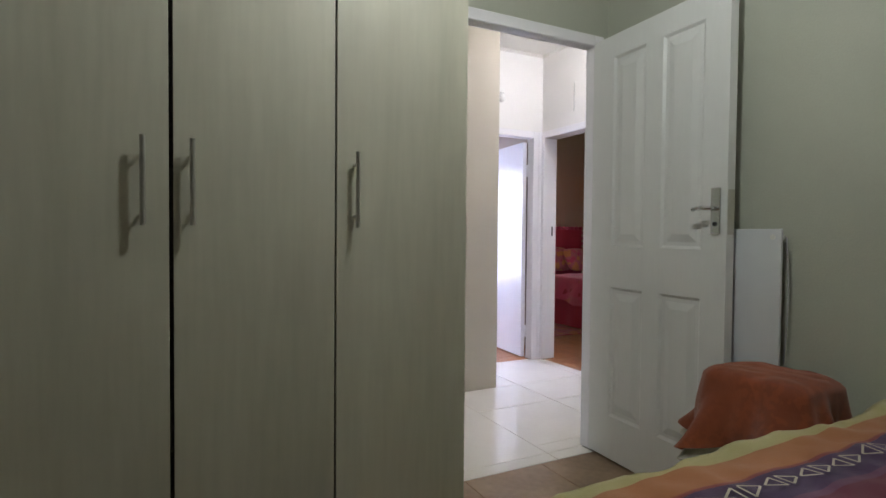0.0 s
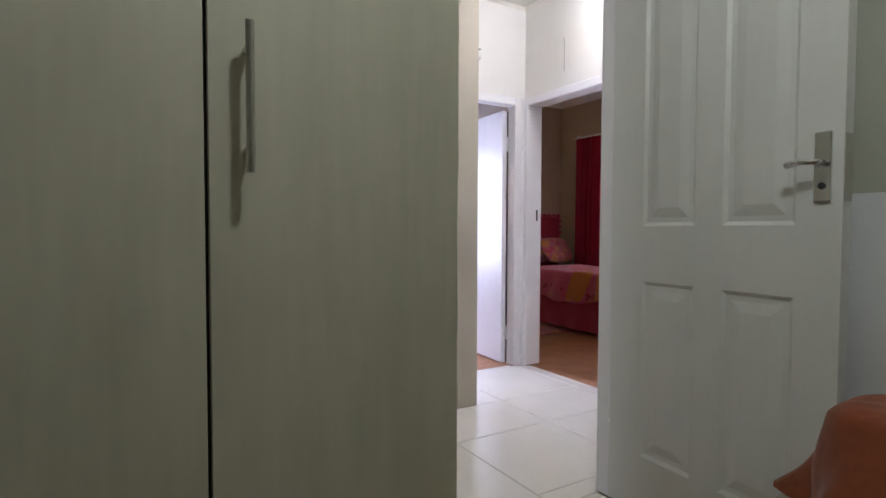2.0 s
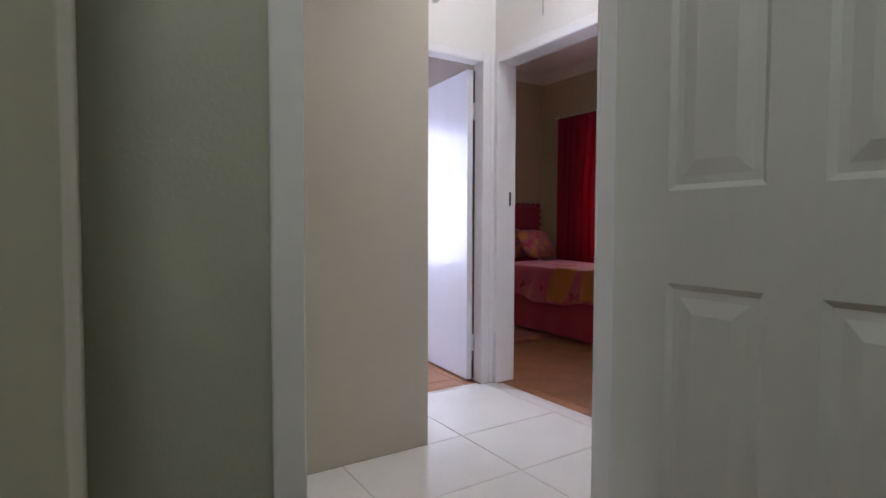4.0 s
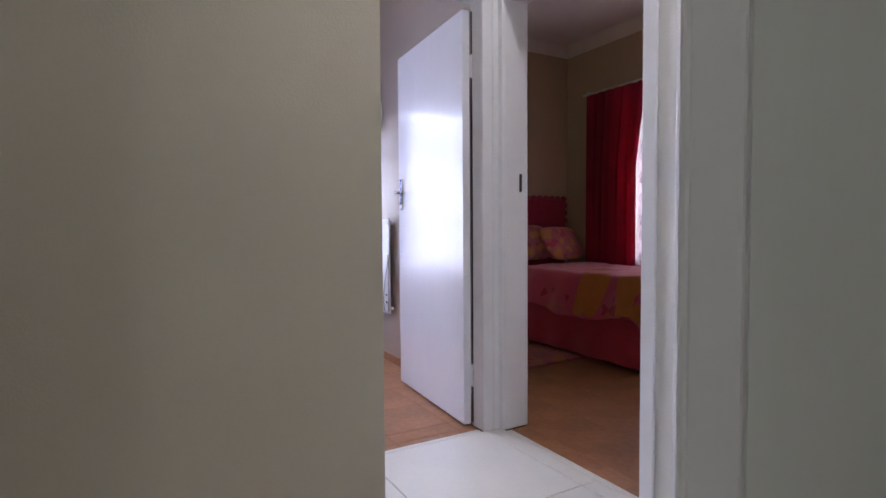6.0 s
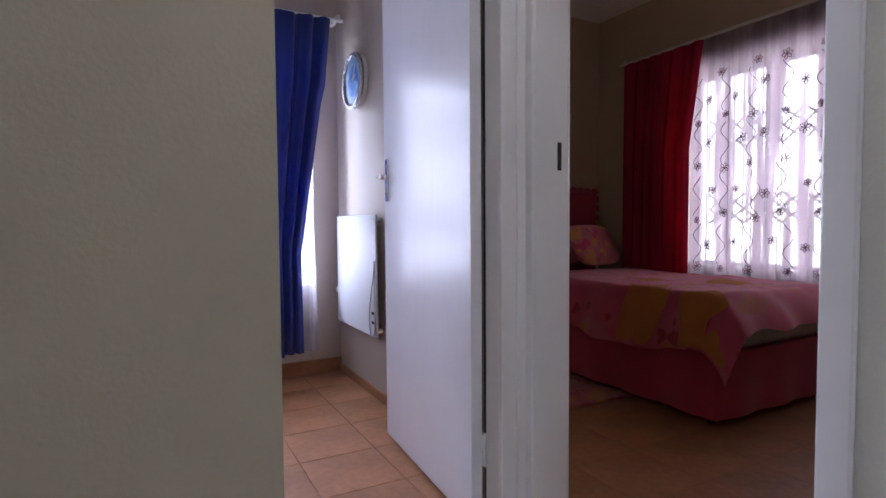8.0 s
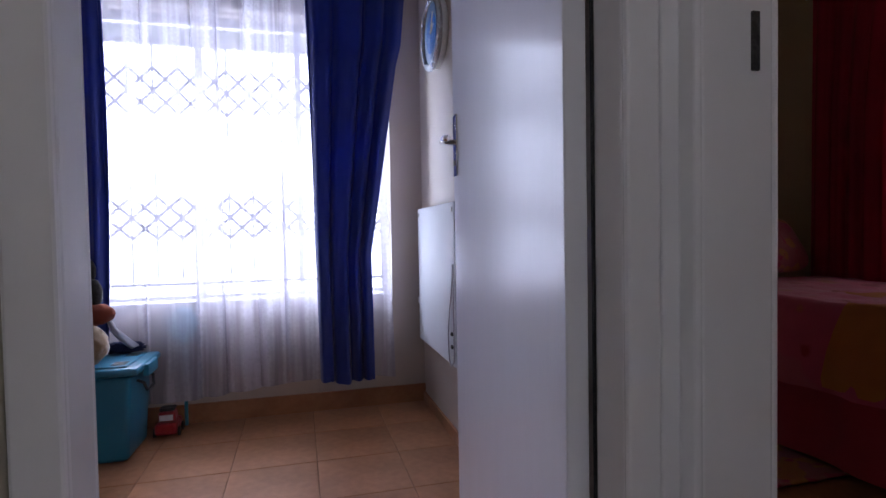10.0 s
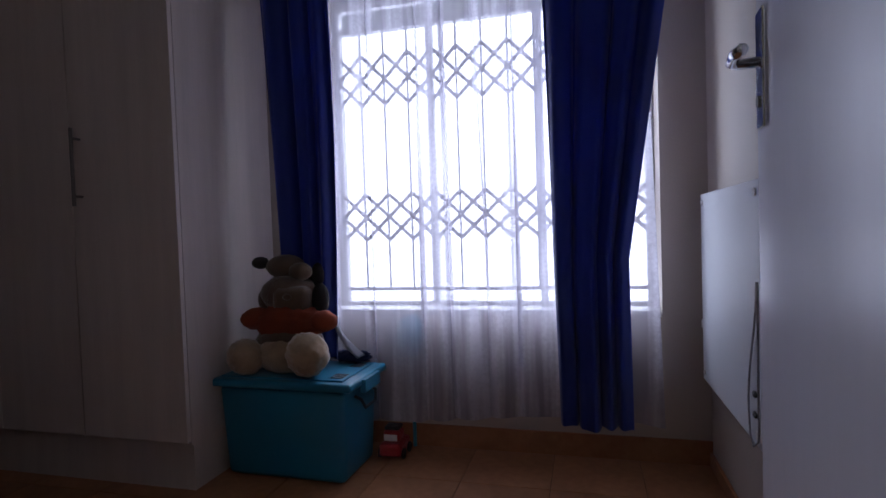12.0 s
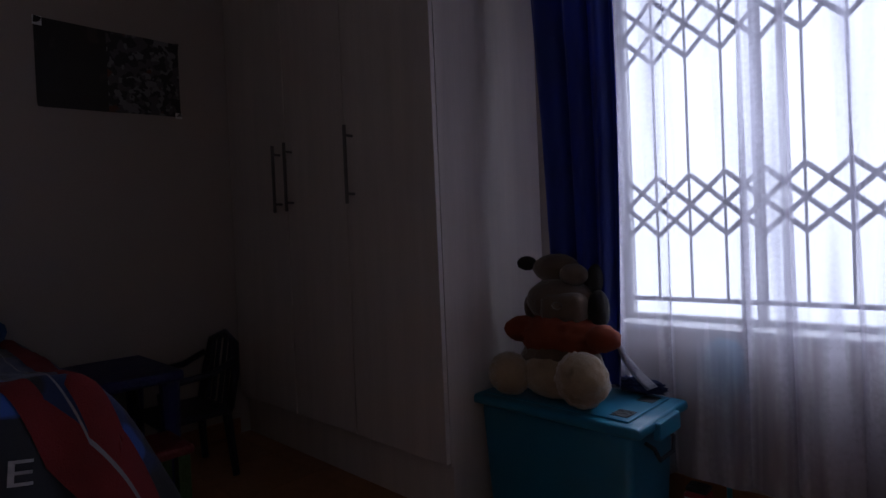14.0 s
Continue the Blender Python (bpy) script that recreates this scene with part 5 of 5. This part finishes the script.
def tiled_floor(name, label, rects, xs, ys, mat, grout, gap):
    """Grout bed with tiles cut to the rectangles; alike sizes share one mesh."""
    bm = bmesh.new()
    for x0, x1, y0, y1 in rects:
        box(bm, x0, x1, y0, y1, -0.05, -0.0035)
    floor = solo(name, bm, grout, label, "floor", "structure")
    cache = {}
    for rx0, rx1, ry0, ry1 in rects:
        if rx1 == 1.705:
            ys = []
        elif rx0 == 1.705:
            ys = [2.205, 2.79]
        cx = [rx0] + [x for x in xs if rx0 + 0.01 < x < rx1 - 0.01] + [rx1]
        cy = [ry0] + [y for y in ys if ry0 + 0.01 < y < ry1 - 0.01] + [ry1]
        for a, b in zip(cx, cx[1:]):
            for c, d in zip(cy, cy[1:]):
                key = (round(b - a, 3), round(d - c, 3))
                if key not in cache:
                    cache[key] = tile_mesh("tile", *key, mat, gap, bevel=gap * 0.5)
                o = new("tile", cache[key])
                o.parent = floor
                o.location = ((a + b) / 2, (c + d) / 2, random.uniform(-0.0006, 0.0))
                o.rotation_euler = (random.uniform(-0.001, 0.001), random.uniform(-0.001, 0.001), 0)
    return floor


tiled_floor("floor_hall", "large glossy cream porcelain floor tiles with dark joints", [(-2.18, 1.705, 2.105, 3.20), (1.705, 2.95, 2.105, 3.20), (2.105, 2.95, 3.20, 3.81), (D2[0] + 0.031, D2[1] - 0.031, 3.81, 3.84), (D1[0] + 0.031, D1[1] - 0.031, 2.02, 2.105), (2.95, 2.98, 3.006, 3.759), (2.95, 3.09, 2.232, 2.824)],
            [-2.39 + 0.585 * k for k in range(10)], [2.205, 2.79, 3.375, 3.76], M_HTILE, M_GROUT_LIGHT, 0.004)
tiled_floor("floor_boys", "worn terracotta floor tiles in a bedroom", [(-0.10, 3.022, 3.88, 5.85), (D2[0] + 0.031, D2[1] - 0.031, 3.84, 3.88)], [-0.3675 + 0.3135 * k for k in range(12)], [3.9815 + 0.3135 * k for k in range(7)], M_BTILE, M_GROUT, 0.0026)
tiled_floor("floor_girls", "worn terracotta floor tiles in a pink bedroom", [(3.065, 5.25, 2.96, 5.85), (2.98, 3.065, 3.006, 3.759)], [3.05 + 0.32 * k for k in range(9)], [3.10 + 0.32 * k for k in range(10)], M_BTILE, M_GROUT, 0.0014)
tiled_floor("floor_bedroom", "worn tan floor tiles in a bedroom", [(-2.18, 2.02, -2.6, 2.02), (-2.18, 1.17, 2.02, 2.06)], [-2.18 + 0.42 * k for k in range(12)], [-2.6 + 0.42 * k for k in range(13)], M_BTILE_TAN, M_GROUT, 0.0035)
tiled_floor("floor_bath", "cream bathroom floor tiles", [(3.09, 4.72, 1.0, 2.885)], [3.09 + 0.33 * k for k in range(6)], [1.0 + 0.33 * k for k in range(7)], M_HTILE, M_GROUT, 0.004)

# ---- bathroom wall tiles with a mosaic border ----
bt = thing("tile_wall_bath", (3.9, 2.885, 0), "glazed cream bathroom wall tiles with a dark mosaic border", "tiled wall", kind="structure")
part("adhesive_bed", bbox(3.095, 4.715, 2.8795, 2.8845, 0.003, 2.55), M_BATHTILE, bt)
cache = {}
zrows = [(0.0, 0.285), (0.285, 0.57), (0.57, 0.855), (0.855, 1.128), (1.19, 1.49), (1.49, 1.79), (1.79, 2.09), (2.09, 2.39)]
for z0, z1 in zrows:
    for k in range(7):
        x0 = 3.098 + 0.231 * k
        key = (0.231, round(z1 - z0, 3))
        if key not in cache:
            cache[key] = tile_mesh("tile", *key, M_BATHTILE, 0.0006, 0.008, 0.0003)
        o = new("tile", cache[key])
        o.parent = bt
        o.matrix_parent_inverse = Matrix.Translation(-ORIGIN[bt])
        o.location = (x0 + 0.1155, 2.8715 + random.uniform(-0.0004, 0.0004), (z0 + z1) / 2 + 0.003)
        o.rotation_euler = (radians(90), 0, 0)
mos = [material("mosaic_grey_%s" % n, c, 0.15) for n, c in (("dark", (0.05, 0.045, 0.04)), ("mid", (0.22, 0.22, 0.22)), ("pale", (0.5, 0.5, 0.5)), ("brown", (0.12, 0.09, 0.06)))]
mm = [tile_mesh("mosaic_chip", 0.024, 0.024, m, 0.002, 0.007, 0.001) for m in mos]
for i in range(66):
    for j in range(2):
        if i % 10 > 7:
            continue
        o = new("mosaic_chip", mm[random.choice((0, 0, 1, 1, 2, 3))])
        o.parent = bt
        o.matrix_parent_inverse = Matrix.Translation(-ORIGIN[bt])
        o.location = (3.112 + 0.024 * i, 2.8712, 1.147 + 0.024 * j)
        o.rotation_euler = (radians(90), 0, 0)

# ---- repeats that belong together ----
for base, group in (("blue_curtain", "blue curtains at the window"), ("pillow", "pillows"), ("panel_heater", "white panel heaters"), ("ceiling_lamp", "ceiling lamps"),
                    ("burglar_guard", "lattice window guards"), ("curtain_rod", "curtain rods")):
    for ob in scene.objects:
        if ob.parent is None and ob.name.split(".")[0] == base:
            tagged(ob, group=group)
